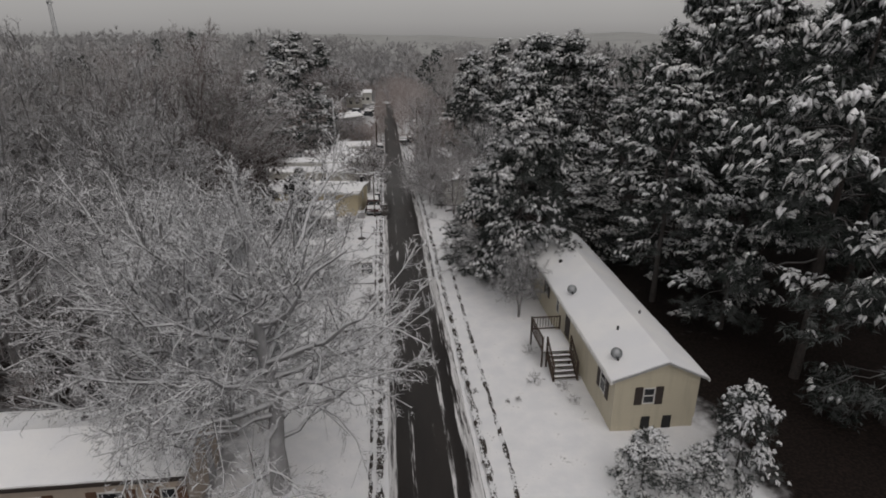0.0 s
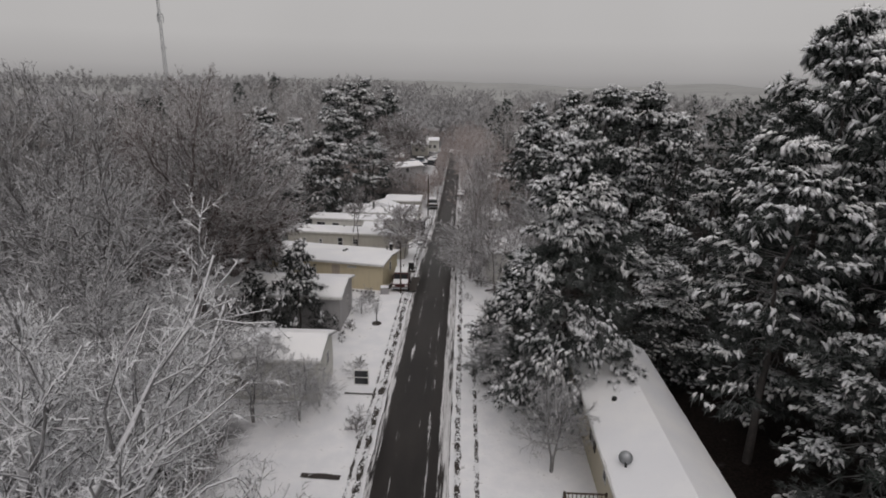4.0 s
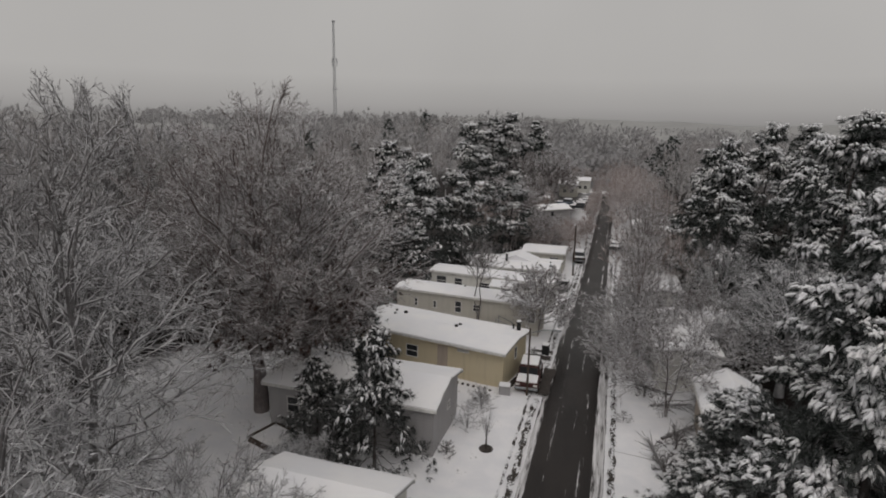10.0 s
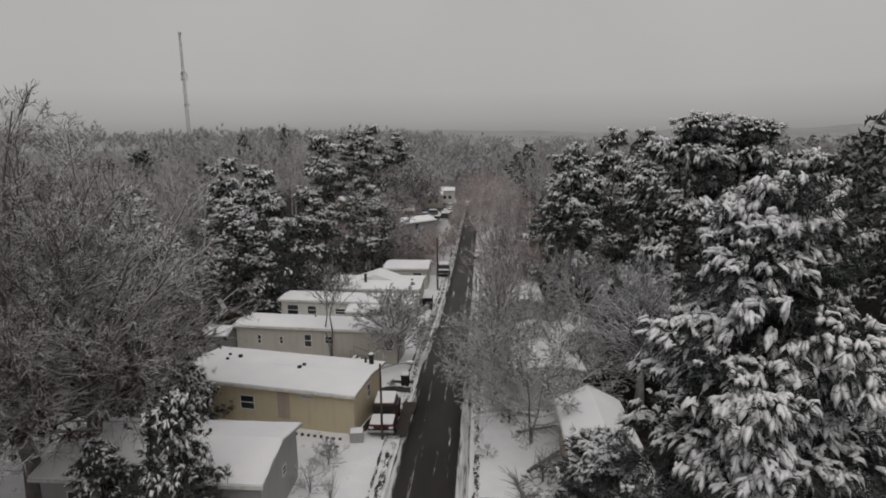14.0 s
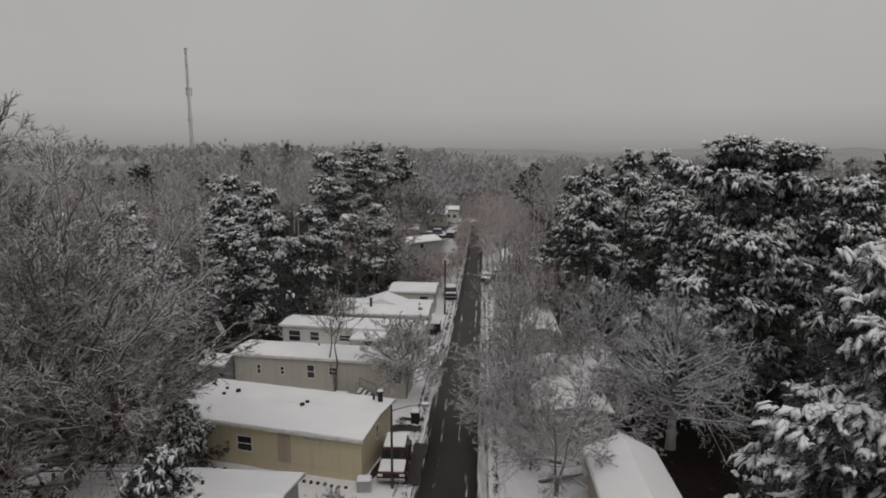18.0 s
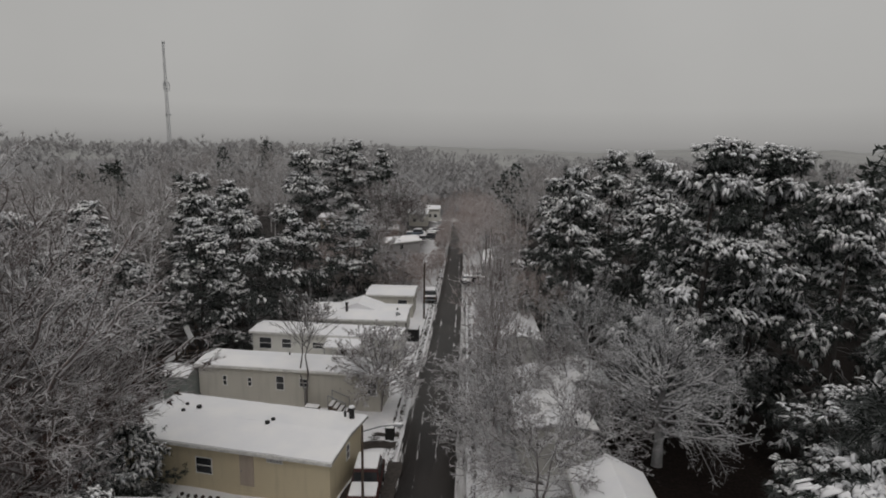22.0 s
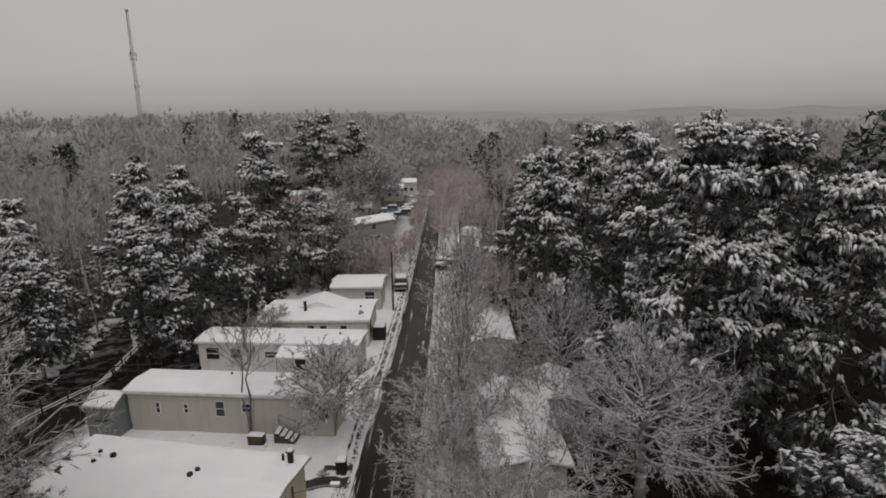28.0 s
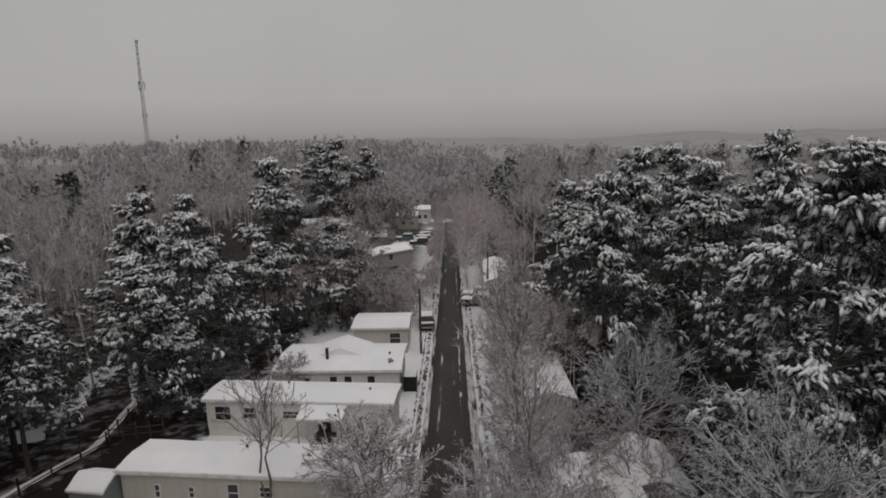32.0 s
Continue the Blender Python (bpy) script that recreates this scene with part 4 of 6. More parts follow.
    # Far up the lane on the west side.
    far = ((-18.6, 137.0, 42, 15.5, 4.0, 2.6, M_GREY), (-27.0, 158.0, 4, 14.0, 5.0, 3.0, M_BRICKRED), (-13.4, 188.0, 0, 5.0, 5.0, 3.4, M_BEIGE), (-9.6, 199.0, 0, 4.0, 6.0, 3.6, M_PALE), (-36.0, 180.0, 0, 10.0, 5.0, 2.9, M_TAN), (-30.0, 172.0, 0, 6.0, 5.0, 3.0, M_YELLOW), (-120.0, 165.0, 0, 12.0, 6.0, 2.9, M_PALE))
    for i, (x, y, turn, L, W, eave, mat) in enumerate(far):
        house("mobile_home", up(x, y, turn), L, W, eave, 0.7, mat, "far mobile home with a snowy roof up the lane", 20 + i, windows=[("s", L * 0.3, 1.2, 1.0, 1.0), ("s", L * 0.7, 1.2, 1.0, 1.0)], group="far homes up the lane")


place_homes()


# ---- trees in their places ----
FROSTED = "leafless tree with every twig white with frost"
BROWNISH = "leafless brown-grey tree with light frost"
PINE = "tall pine weighed down with clumps of snow"


def place_trees():
    t_near = bare_tree("frosted_tree", 11, 15.6, 34, 11, 8, 8, 7.2, M_HEAVY, FROSTED + ", beside the lane", clear=0.24, low=-14, twig_r=0.021, fine=1.2, girth=1.9, angles=(42, 46, 50), spur=0.42, crook=0.22)
    plant(t_near, -6.6, 20.2, 20, 0.98, 1.1, copy=False)
    plant(t_near, -10.0, 21.2, 150, 0.85, 1.04)
    t_mid = bare_tree("frosted_tree", 12, 15.0, 30, 9, 7, 5, 6.4, M_FROST, FROSTED, clear=0.22, low=-6, twig_r=0.020, fine=1.6, stems=2, girth=1.4, crook=0.20)
    plant(t_mid, -18.5, 40.4, 0, 1.2, 1.25, copy=False)
    t_lane = bare_tree("frosted_tree", 19, 7.6, 24, 8, 6, 7, 4.9, M_RIMED, "low spreading tree, pale with rime, beside the lane", clear=0.14, low=0, twig_r=0.014, fine=2.4, stems=3)
    plant(t_lane, 5.7, 59.6, 0, 0.95, copy=False)
    t_low = bare_tree("frosted_tree", 13, 8.0, 24, 8, 6, 6, 4.8, M_FROST, "low spreading frosted tree by the lane", clear=0.12, low=2, twig_r=0.013, fine=2.2, stems=3)
    plant(t_low, -9.2, 38.6, 200, 0.8, 0.86, copy=False)
    t_brown = bare_tree("brown_tree", 14, 19.5, 50, 10, 8, 7, 8.0, M_BROWN, BROWNISH + " beside the grey home", clear=0.25, low=-9, twig_r=0.019, fine=1.4, up=0.12, droop=0.0, girth=1.6, leaves=1100)
    plant(t_brown, -18.4, 52.4, 0, 1.0, 1.02, copy=False)
    t_slim = bare_tree("brown_tree", 15, 13.5, 28, 7, 6, 5, 3.0, M_BROWN, "slim upright brown-grey tree by the lane", clear=0.12, low=-20, twig_r=0.017, fine=2.0, up=0.12)
    plant(t_slim, 4.3, 78.5, 0, 1.0, copy=False)
    t_small = bare_tree("small_tree", 16, 5.4, 34, 7, 6, 9, 2.6, M_BROWN, "small round leafless tree in front of the beige home", clear=0.2, low=-5, twig_r=0.016, fine=2.0, stems=3, up=0.1)
    plant(t_small, -3.9, 72.0, 0, 1.35, 1.3, copy=False)
    t_thin = bare_tree("young_tree", 17, 9.0, 16, 5, 5, 5, 1.9, M_TWIG, "thin brown young tree before the beige home", clear=0.3, low=20, twig_r=0.010, up=0.2, base_r=0.07, stems=2)
    plant(t_thin, -9.3, 72.0, 0, 1.5, 1.12, copy=False)
    t_bush = bare_tree("bush", 18, 2.0, 14, 5, 5, 4, 1.4, M_FROST, "low leafless bush white with frost", clear=0.03, low=-5, twig_r=0.010, base_r=0.03, stems=4)
    plant(t_bush, -5.7, 54.4, 0, 1.1, copy=False)

    for x, y, turn, s, tall, src in (
        (-12.5, 30.5, 140, 0.8, 0.74, t_mid), (-6.6, 38.9, 110, 0.5, 0.55, t_low), (-12.2, 39.4, 20, 0.9, 0.95, t_low), (-5.8, 40.4, 260, 0.35, 0.32, t_low), (-15.5, 34.5, 40, 1.0, 0.95, t_mid),
        (-22.5, 30.0, 250, 1.05, 1.08, t_mid), (-25.0, 44.0, 60, 1.15, 1.25, t_mid), (-30.0, 38.0, 300, 1.1, 1.2, t_mid), (-12.4, 46.9, 10, 0.30, 0.19, t_near), 
        (-15.9, 53.2, 130, 1.0, 0.98, t_brown), (-27.0, 60.0, 30, 0.85, 0.92, t_brown), (-35.0, 57.0, 170, 1.25, 1.42, t_mid),
        (-40.0, 50.0, 100, 1.25, 1.36, t_mid), (-43.0, 62.0, 20, 1.3, 1.45, t_mid), (-38.0, 65.0, 200, 1.3, 1.42, t_mid), (-31.5, 64.0, 90, 1.05, 1.25, t_mid), (-48.0, 55.0, 150, 1.3, 1.45, t_mid),
        (3.5, 65.0, 30, 0.85, 0.78, t_lane), (2.9, 70.6, 250, 0.85, 0.78, t_lane), (4.6, 68.5, 80, 0.8, 0.75, t_lane), (6.0, 70.0, 200, 0.95, 0.85, t_lane), (8.8, 65.0, 310, 0.9, 0.85, t_lane), (6.4, 74.5, 120, 0.85, 0.9, t_lane), (9.6, 71.0, 60, 0.95, 0.95, t_lane),
        (13.4, 65.5, 60, 0.72, 0.74, t_near), (11.5, 78.0, 260, 0.7, 0.7, t_mid),
        (4.2, 71.5, 50, 0.75, 0.8, t_slim), (5.0, 85.0, 90, 0.9, 0.85, t_slim), (5.6, 91.0, 200, 0.9, 0.95, t_slim), (5.2, 98.0, 30, 0.9, 0.9, t_slim), (7.5, 106.0, 110, 0.95, 0.95, t_slim),
        (7.4, 35.2, 15, 0.36, 0.42, t_mid), (6.4, 41.4, 160, 0.85, 0.72, t_low),
        (-13.0, 89.5, 70, 0.9, 0.85, t_small), (-8.0, 113.0, 70, 1.5, 1.3, t_small), (-12.0, 119.0, 20, 1.2, 0.8, t_small), (-11.5, 128.0, 60, 1.0, 0.6, t_small), (-15.0, 129.0, 10, 2.2, 1.8, t_small), (-17.0, 160.0, 110, 2.2, 1.7, t_small), (-20.0, 140.0, 10, 2.6, 2.0, t_small), (-14.0, 176.0, 10, 3.0, 2.6, t_small), (-20.0, 178.0, 70, 3.0, 2.6, t_small)):
        plant(src, x, y, turn, s, tall)
    for x, y, s in ((-3.1, 39.1, 0.7), (-4.4, 44.2, 0.7), (-5.4, 56.8, 0.9), (3.9, 65.0, 0.8), (3.2, 58.0, 0.5), (6.9, 30.2, 0.42), (6.4, 26.9, 0.45), (7.9, 26.2, 0.4), (8.1, 24.9, 0.35), (4.2, 47.0, 0.8)):
        plant(t_bush, x, y, 57 * x, s)

    t_round = bare_tree("round_bush", 20, 1.3, 16, 5, 5, 5, 0.75, M_TWIG, "small dark rounded bush on the snowy verge", clear=0.03, low=-10, twig_r=0.010, fine=1.6, base_r=0.03, stems=4)
    plant(t_round, -3.1, 37.9, 0, 1.0, copy=False)
    for x, y, turn, q in ((-4.3, 45.6, 80, 0.7), (5.1, 25.4, 40, 0.28), (4.5, 25.3, 10, 0.22), (2.9, 26.4, 70, 0.25), (-5.6, 57.6, 140, 0.9), (-6.1, 51.4, 20, 0.8), (-3.6, 67.2, 60, 0.6), (4.6, 62.3, 200, 1.0), (3.6, 49.5, 120, 0.6), (5.2, 53.4, 30, 1.1), (6.0, 55.8, 250, 1.2)):
        plant(t_round, x, y, turn, q)
    p_big = conifer("pine_tree", 31, 18.6, 4.7, 0.09, 126, 3, PINE + " behind the home", size=0.37, snow=1.0, droop=0.34, shape=0.95, n_blades=28, n_snow=5, subs=9, fine=0.04)
    plant(p_big, 8.7, 41.2, 0, 0.88, 0.89, copy=False)
    plant(p_big, 6.6, 45.6, 100, 0.68, 0.46)
    plant(p_big, 16.2, 46.2, 200, 0.66, 0.42)
    p_tall = conifer("pine_tree", 32, 22.5, 5.4, 0.36, 48, 1, PINE, size=0.58, snow=1.05, droop=0.30, n_blades=30, n_snow=4, subs=9, plain=True, shape=0.7)
    plant(p_tall, 24.3, 45.0, 0, 1.0, copy=False)
    p_mid = conifer("pine_tree", 33, 18.5, 5.0, 0.22, 46, 2, PINE, size=0.50, snow=1.25, droop=0.32, n_blades=22, shape=0.75, n_snow=4, subs=8, plain=True)
    plant(p_mid, 16.6, 69.0, 0, 1.02, 1.01, copy=False)
    p_far = conifer("pine_tree", 36, 18.5, 6.1, 0.09, 46, 3, PINE, size=0.60, snow=0.95, droop=0.30, n_blades=13, shape=0.85, n_snow=3, subs=5, plain=True)
    plant(p_far, 12.3, 89.5, 50, 0.9, 0.93, copy=False)
    p_spruce = conifer("spruce_tree", 34, 7.4, 2.9, 0.04, 72, 2, "dark spruce hung with snow beside the grey home", needles=M_SPRUCE, shape=1.0, droop=0.5, snow=0.45, size=0.28, n_blades=16, n_snow=3)
    plant(p_spruce, -9.3, 49.0, 0, 1.0, copy=False)
    p_shrub = conifer("evergreen_shrub", 35, 3.4, 1.6, 0.05, 40, 2, "snow-laden evergreen shrub at the end of the cream home", shape=0.6, droop=0.1, snow=1.5, size=0.22, n_snow=4)
    plant(p_shrub, 9.0, 18.6, 0, 0.85, copy=False)
    plant(p_shrub, 13.6, 19.0, 120, 1.0, 1.25)
    plant(p_shrub, 11.4, 18.0, 220, 0.7)
    plant(p_spruce, -12.8, 49.4, 140, 0.8, 0.7)
    p_fir = conifer("fir_tree", 37, 6.2, 2.1, 0.03, 60, 2, "snow-laden fir at the end of the yellow home", shape=1.1, droop=0.45, snow=1.5, size=0.30, n_blades=14, n_snow=3)
    plant(p_fir, -14.6, 59.6, 0, 1.0, 0.9, copy=False)
    plant(p_fir, -17.4, 58.4, 120, 1.15, 1.0)
    for x, y, turn, s, tall, src in (
        (21.5, 26.0, 40, 1.0, 1.0, p_tall), (24.0, 37.5, 90, 0.95, 0.95, p_tall), (27.0, 30.0, 150, 1.05, 1.0, p_tall), (31.5, 38.0, 260, 1.05, 1.0, p_tall),
        (29.0, 48.0, 310, 1.0, 0.95, p_tall), (38.0, 45.0, 20, 1.0, 1.05, p_tall), (33.0, 57.0, 120, 1.0, 0.85, p_tall),
        (20.2, 50.5, 70, 0.7, 0.70, p_mid), (17.8, 56.0, 290, 0.75, 0.48, p_mid), (20.8, 71.0, 20, 1.02, 1.0, p_mid), (23.4, 66.6, 200, 0.8, 0.88, p_mid), (17.8, 36.5, 330, 0.8, 0.72, p_tall), (20.5, 32.0, 20, 0.8, 0.55, p_mid), (21.0, 41.0, 75, 0.8, 0.5, p_mid), 
        (20.5, 80.5, 100, 0.85, 0.74, p_mid), (26.0, 80.0, 100, 0.9, 0.84, p_mid), (14.6, 101.0, 210, 1.0, 0.9, p_mid), (22.5, 95.0, 270, 1.0, 0.98, p_mid),
        (19.5, 104.0, 10, 1.05, 1.05, p_mid), (31.0, 100.0, 60, 1.1, 1.12, p_mid), (26.0, 112.0, 190, 1.1, 1.05, p_mid), (14.5, 114.0, 240, 0.9, 0.85, p_mid),
        (34.0, 66.0, 15, 1.0, 0.95, p_mid), (40.0, 78.0, 75, 1.1, 1.05, p_mid),
        (-21.5, 91.5, 30, 0.86, 0.80, p_far), (-20.6, 86.6, 200, 0.52, 0.42, p_far), (-23.0, 85.4, 320, 0.72, 0.56, p_tall), (-28.6, 97.5, 60, 0.92, 0.88, p_far), (-18.8, 101.5, 170, 0.72, 0.66, p_far), (-20.0, 110.0, 240, 1.12, 1.02, p_far), (-13.6, 112.0, 300, 0.74, 0.66, p_far), (-33.0, 116.0, 20, 1.0, 0.80, p_far),
        (-29.0, 80.0, 100, 0.7, 0.52, p_tall), (-26.2, 77.5, 15, 0.55, 0.46, p_tall), (-28.0, 69.5, 220, 0.62, 0.50, p_tall), (-24.2, 66.2, 130, 0.5, 0.46, p_far), (-33.0, 84.0, 250, 0.8, 0.7, p_far), (-38.0, 92.0, 70, 0.9, 0.72, p_far), (-31.5, 74.5, 310, 0.8, 0.68, p_far), (23.2, 21.5, 150, 0.8, 0.78, p_far), (-27.0, 182.0, 20, 1.4, 1.15, p_mid), (-33.0, 188.0, 90, 1.4, 1.1, p_mid), (-21.0, 190.0, 160, 1.3, 1.05, p_mid)):
        plant(p_far if src is p_mid and y > 79 else src, x, y, turn, s, tall)

    # Brush under the frosted trees west of the lane.
    rng = np.random.default_rng(8)
    u = np.stack([rng.uniform(-40, -8, 420), rng.uniform(22, 47, 420)], -1)
    u = u[~((u[:, 0] > -24) & (u[:, 1] > 39.5)) & ~((u[:, 0] > -13) & (u[:, 1] > 36)) & ~((u[:, 0] < -9) & (u[:, 1] < 24.5))]
    far_woods("undergrowth", 9, u, rng.uniform(1.5, 4.5, len(u)), M_BROWN, "tangled frosted brush under the trees", 26, width=0.02)
    # Thickets that close in on the lane further up.
    v = np.concatenate([np.stack([rng.uniform(3.2, 11, 170), rng.uniform(86, 205, 170)], -1), np.stack([rng.uniform(-24, -14, 40), rng.uniform(176, 205, 40)], -1), np.stack([rng.uniform(-14, 10, 120), rng.uniform(206, 240, 120)], -1), np.stack([rng.uniform(-22, -2.9, 230), rng.uniform(109, 138, 230)], -1), np.stack([rng.uniform(-22, -11, 60), rng.uniform(144, 166, 60)], -1), np.stack([rng.choice((-2.6, -2.3, 2.5, 2.8), 120) + rng.normal(size=120) * 0.15, rng.uniform(122, 205, 120)], -1)])
    v = v[~((np.abs(v[:, 1] - 125) < 13) & (v[:, 0] > 2.9) & (v[:, 0] < 9)) & ~((np.abs(v[:, 1] - 165) < 15) & (v[:, 0] < -2.9) & (v[:, 0] > -12)) & ~((np.abs(v[:, 1] - 205) < 10) & (v[:, 0] < -2.9) & (v[:, 0] > -9))]
    h = np.where(v[:, 0] < -2, 0.6, 1.0) * rng.uniform(4, 10, len(v))
    h = np.where((v[:, 0] > -14) & (v[:, 0] < -2.9) & (v[:, 1] > 121) & (v[:, 1] < 152), np.minimum(h, 1.2 + 0.3 * h), h)
    # Roadside rows whose crowns meet over the lane, placed to cover it from the camera.
    w = np.stack([np.repeat((2.5, 3.0, -2.6), 9) + rng.normal(size=27) * 0.2, np.tile(np.linspace(143, 172, 9), 3) + rng.normal(size=27)], -1)
    h = np.r_[h, np.where(w[:, 0] > 0, 9.5, 5.6) * rng.uniform(0.85, 1.1, 27)]
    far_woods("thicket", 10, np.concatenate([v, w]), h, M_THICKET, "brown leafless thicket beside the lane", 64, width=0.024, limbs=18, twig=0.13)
    # Woods to the horizon.
    rng = np.random.default_rng(77)
    def scatter(n, x0, x1, y0, y1, gap):
        p = np.stack([rng.uniform(x0, x1, n), y0 + (y1 - y0) * rng.uniform(0, 1, n) ** 1.4], -1)
        return p[(np.abs(p[:, 0] + 2) > gap) | (p[:, 1] > 215)]
    # Far twigs and needles get paler base colours in place of haze.
    M_FAR_HAZE = bark_material("hazed_far_twigs", (0.175, 0.152, 0.139), (0.240, 0.213, 0.197), 0.20, 0.28)
    M_RIDGE_HAZE = bark_material("hazed_ridge_twigs", (0.17, 0.162, 0.156), (0.23, 0.22, 0.213), 0.16, 0.30)
    M_FARPINE = needle_material("hazed_far_needles", (0.022, 0.030, 0.025), (0.055, 0.064, 0.055), 0.40)
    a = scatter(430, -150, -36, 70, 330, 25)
    far_woods("bare_woods", 1, a, rng.uniform(11, 16, len(a)), M_FAR_HAZE, "leafless woods with frosted crowns, paled for haze", 80, width=0.045, limbs=18, twig=0.12)
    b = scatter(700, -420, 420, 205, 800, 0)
    far_woods("distant_bare_woods", 2, b, rng.uniform(11, 21, len(b)), M_RIDGE_HAZE, "distant grey leafless woods", 84, width=0.13, limbs=16, twig=0.12)
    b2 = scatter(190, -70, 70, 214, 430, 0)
    far_woods("distant_bare_woods", 12, b2, rng.uniform(9, 15, len(b2)), M_RIDGE_HAZE, "distant grey leafless woods beyond the lane's end", 84, width=0.10, limbs=16, twig=0.12)
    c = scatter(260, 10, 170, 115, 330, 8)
    far_woods("mixed_woods", 3, c, rng.uniform(13, 18, len(c)), M_FAR_HAZE, "grey leafless woods behind the pines", 70, width=0.05, limbs=16, twig=0.13)
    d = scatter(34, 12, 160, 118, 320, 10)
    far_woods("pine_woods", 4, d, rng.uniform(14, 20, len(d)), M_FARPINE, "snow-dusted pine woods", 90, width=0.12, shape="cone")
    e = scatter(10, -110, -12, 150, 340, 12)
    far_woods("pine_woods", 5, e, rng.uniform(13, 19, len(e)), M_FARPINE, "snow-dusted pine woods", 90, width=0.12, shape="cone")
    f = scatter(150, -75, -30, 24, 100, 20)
    far_woods("bare_woods", 6, f, rng.uniform(14, 21, len(f)), M_FAR_HAZE, "frosted leafless woods behind the homes", 180, width=0.022, limbs=32, twig=0.08)
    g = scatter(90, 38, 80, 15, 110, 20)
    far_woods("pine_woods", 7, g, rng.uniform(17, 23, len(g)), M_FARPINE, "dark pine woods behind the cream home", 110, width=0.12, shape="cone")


place_trees()


# ---- distance ----
def build_hills():
    """Low wooded hills round the place, out to the horizon, their haze painted in as pale grey."""
    k = Mat("haze_painted_woods", 0.95, spec=0.05)
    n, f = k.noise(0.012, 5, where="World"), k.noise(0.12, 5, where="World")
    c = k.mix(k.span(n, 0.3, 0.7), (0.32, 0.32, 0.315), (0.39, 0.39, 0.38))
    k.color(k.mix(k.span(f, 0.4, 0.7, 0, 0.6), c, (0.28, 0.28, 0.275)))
    a = np.radians(np.arange(0, 360, 1.5))
    V, rows = [], ((560, 0), (620, 9), (760, 15), (1100, 20), (1900, 26), (2600, 20))
    for r, z in rows:
        for q in a:
            x, y = r * math.sin(q), r * math.cos(q) + 20
            lift = 1 + 0.55 * noise.noise((x * 0.0035, y * 0.0035, 2.0)) + 0.18 * noise.noise((x * 0.02, y * 0.02, 5.0)) + 0.08 * noise.noise((x * 0.08, y * 0.08, 7.0))
            east = 1 + 0.9 * max(0.0, math.sin(q - 0.25)) ** 2 * (r > 1000)
            V.append((x, y, -3 + z * lift * east))
    m = len(a)
    i = np.arange(len(rows) * m).reshape(len(rows), m)
    j = np.roll(i, -1, 1)
    F = np.stack([i[:-1], j[:-1], j[1:], i[1:]], -1).reshape(-1, 4)
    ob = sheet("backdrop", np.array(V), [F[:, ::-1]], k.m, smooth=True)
    tagged(ob, "low wooded hills on the horizon in painted haze grey", "hills", kind="structure")


def build_tower():
    """A tall lattice mast with antennas, far off on the ridge."""
    ob = thing("radio_tower", pose(-502, 995, 0), "tall grey lattice radio mast on the wooded ridge", "tower")
    top, w0, w1 = 188.0, 3.4, 1.6
    for a in range(3):
        q = a * 2 * math.pi / 3
        bm = bmesh.new()
        rod(bm, (w0 * math.cos(q), w0 * math.sin(q), -5), (w1 * math.cos(q), w1 * math.sin(q), top), 0.45, 0.35, 5)
        part("leg", bm, M_METAL, ob)
    bm = bmesh.new()
    zs = np.linspace(0, top, 42)
    for n, (z0, z1) in enumerate(zip(zs[:-1], zs[1:])):
        for a in range(3):
            q, p = a * 2 * math.pi / 3, (a + 1) * 2 * math.pi / 3
            r0, r1 = w0 + (w1 - w0) * z0 / top, w0 + (w1 - w0) * z1 / top
            rod(bm, (r0 * math.cos(q), r0 * math.sin(q), z0), (r1 * math.cos(p), r1 * math.sin(p), z1), 0.2, sides=3)
    tagged(part("lattice", bm, M_METAL, ob), kind="stuff")
    for z, r, s in ((118, 5.5, 3.2), (112, 5.0, 2.6), (122, 4.2, 2.2), (186, 2.2, 2.0), (70, 4.5, 1.8)):
        for a in (0.3, 2.4, 4.5):
            bm = bmesh.new()
            box(bm, -0.5, 0.5, -0.35, 0.35, -s, s, Matrix.Translation((r * math.cos(a), r * math.sin(a), z)) @ Matrix.Rotation(a, 4, "Z"), 0.1)
            rod(bm, (0, 0, z), (r * math.cos(a), r * math.sin(a), z), 0.2, sides=4)
            part("antenna", bm, M_METAL, ob)


build_hills()
build_tower()


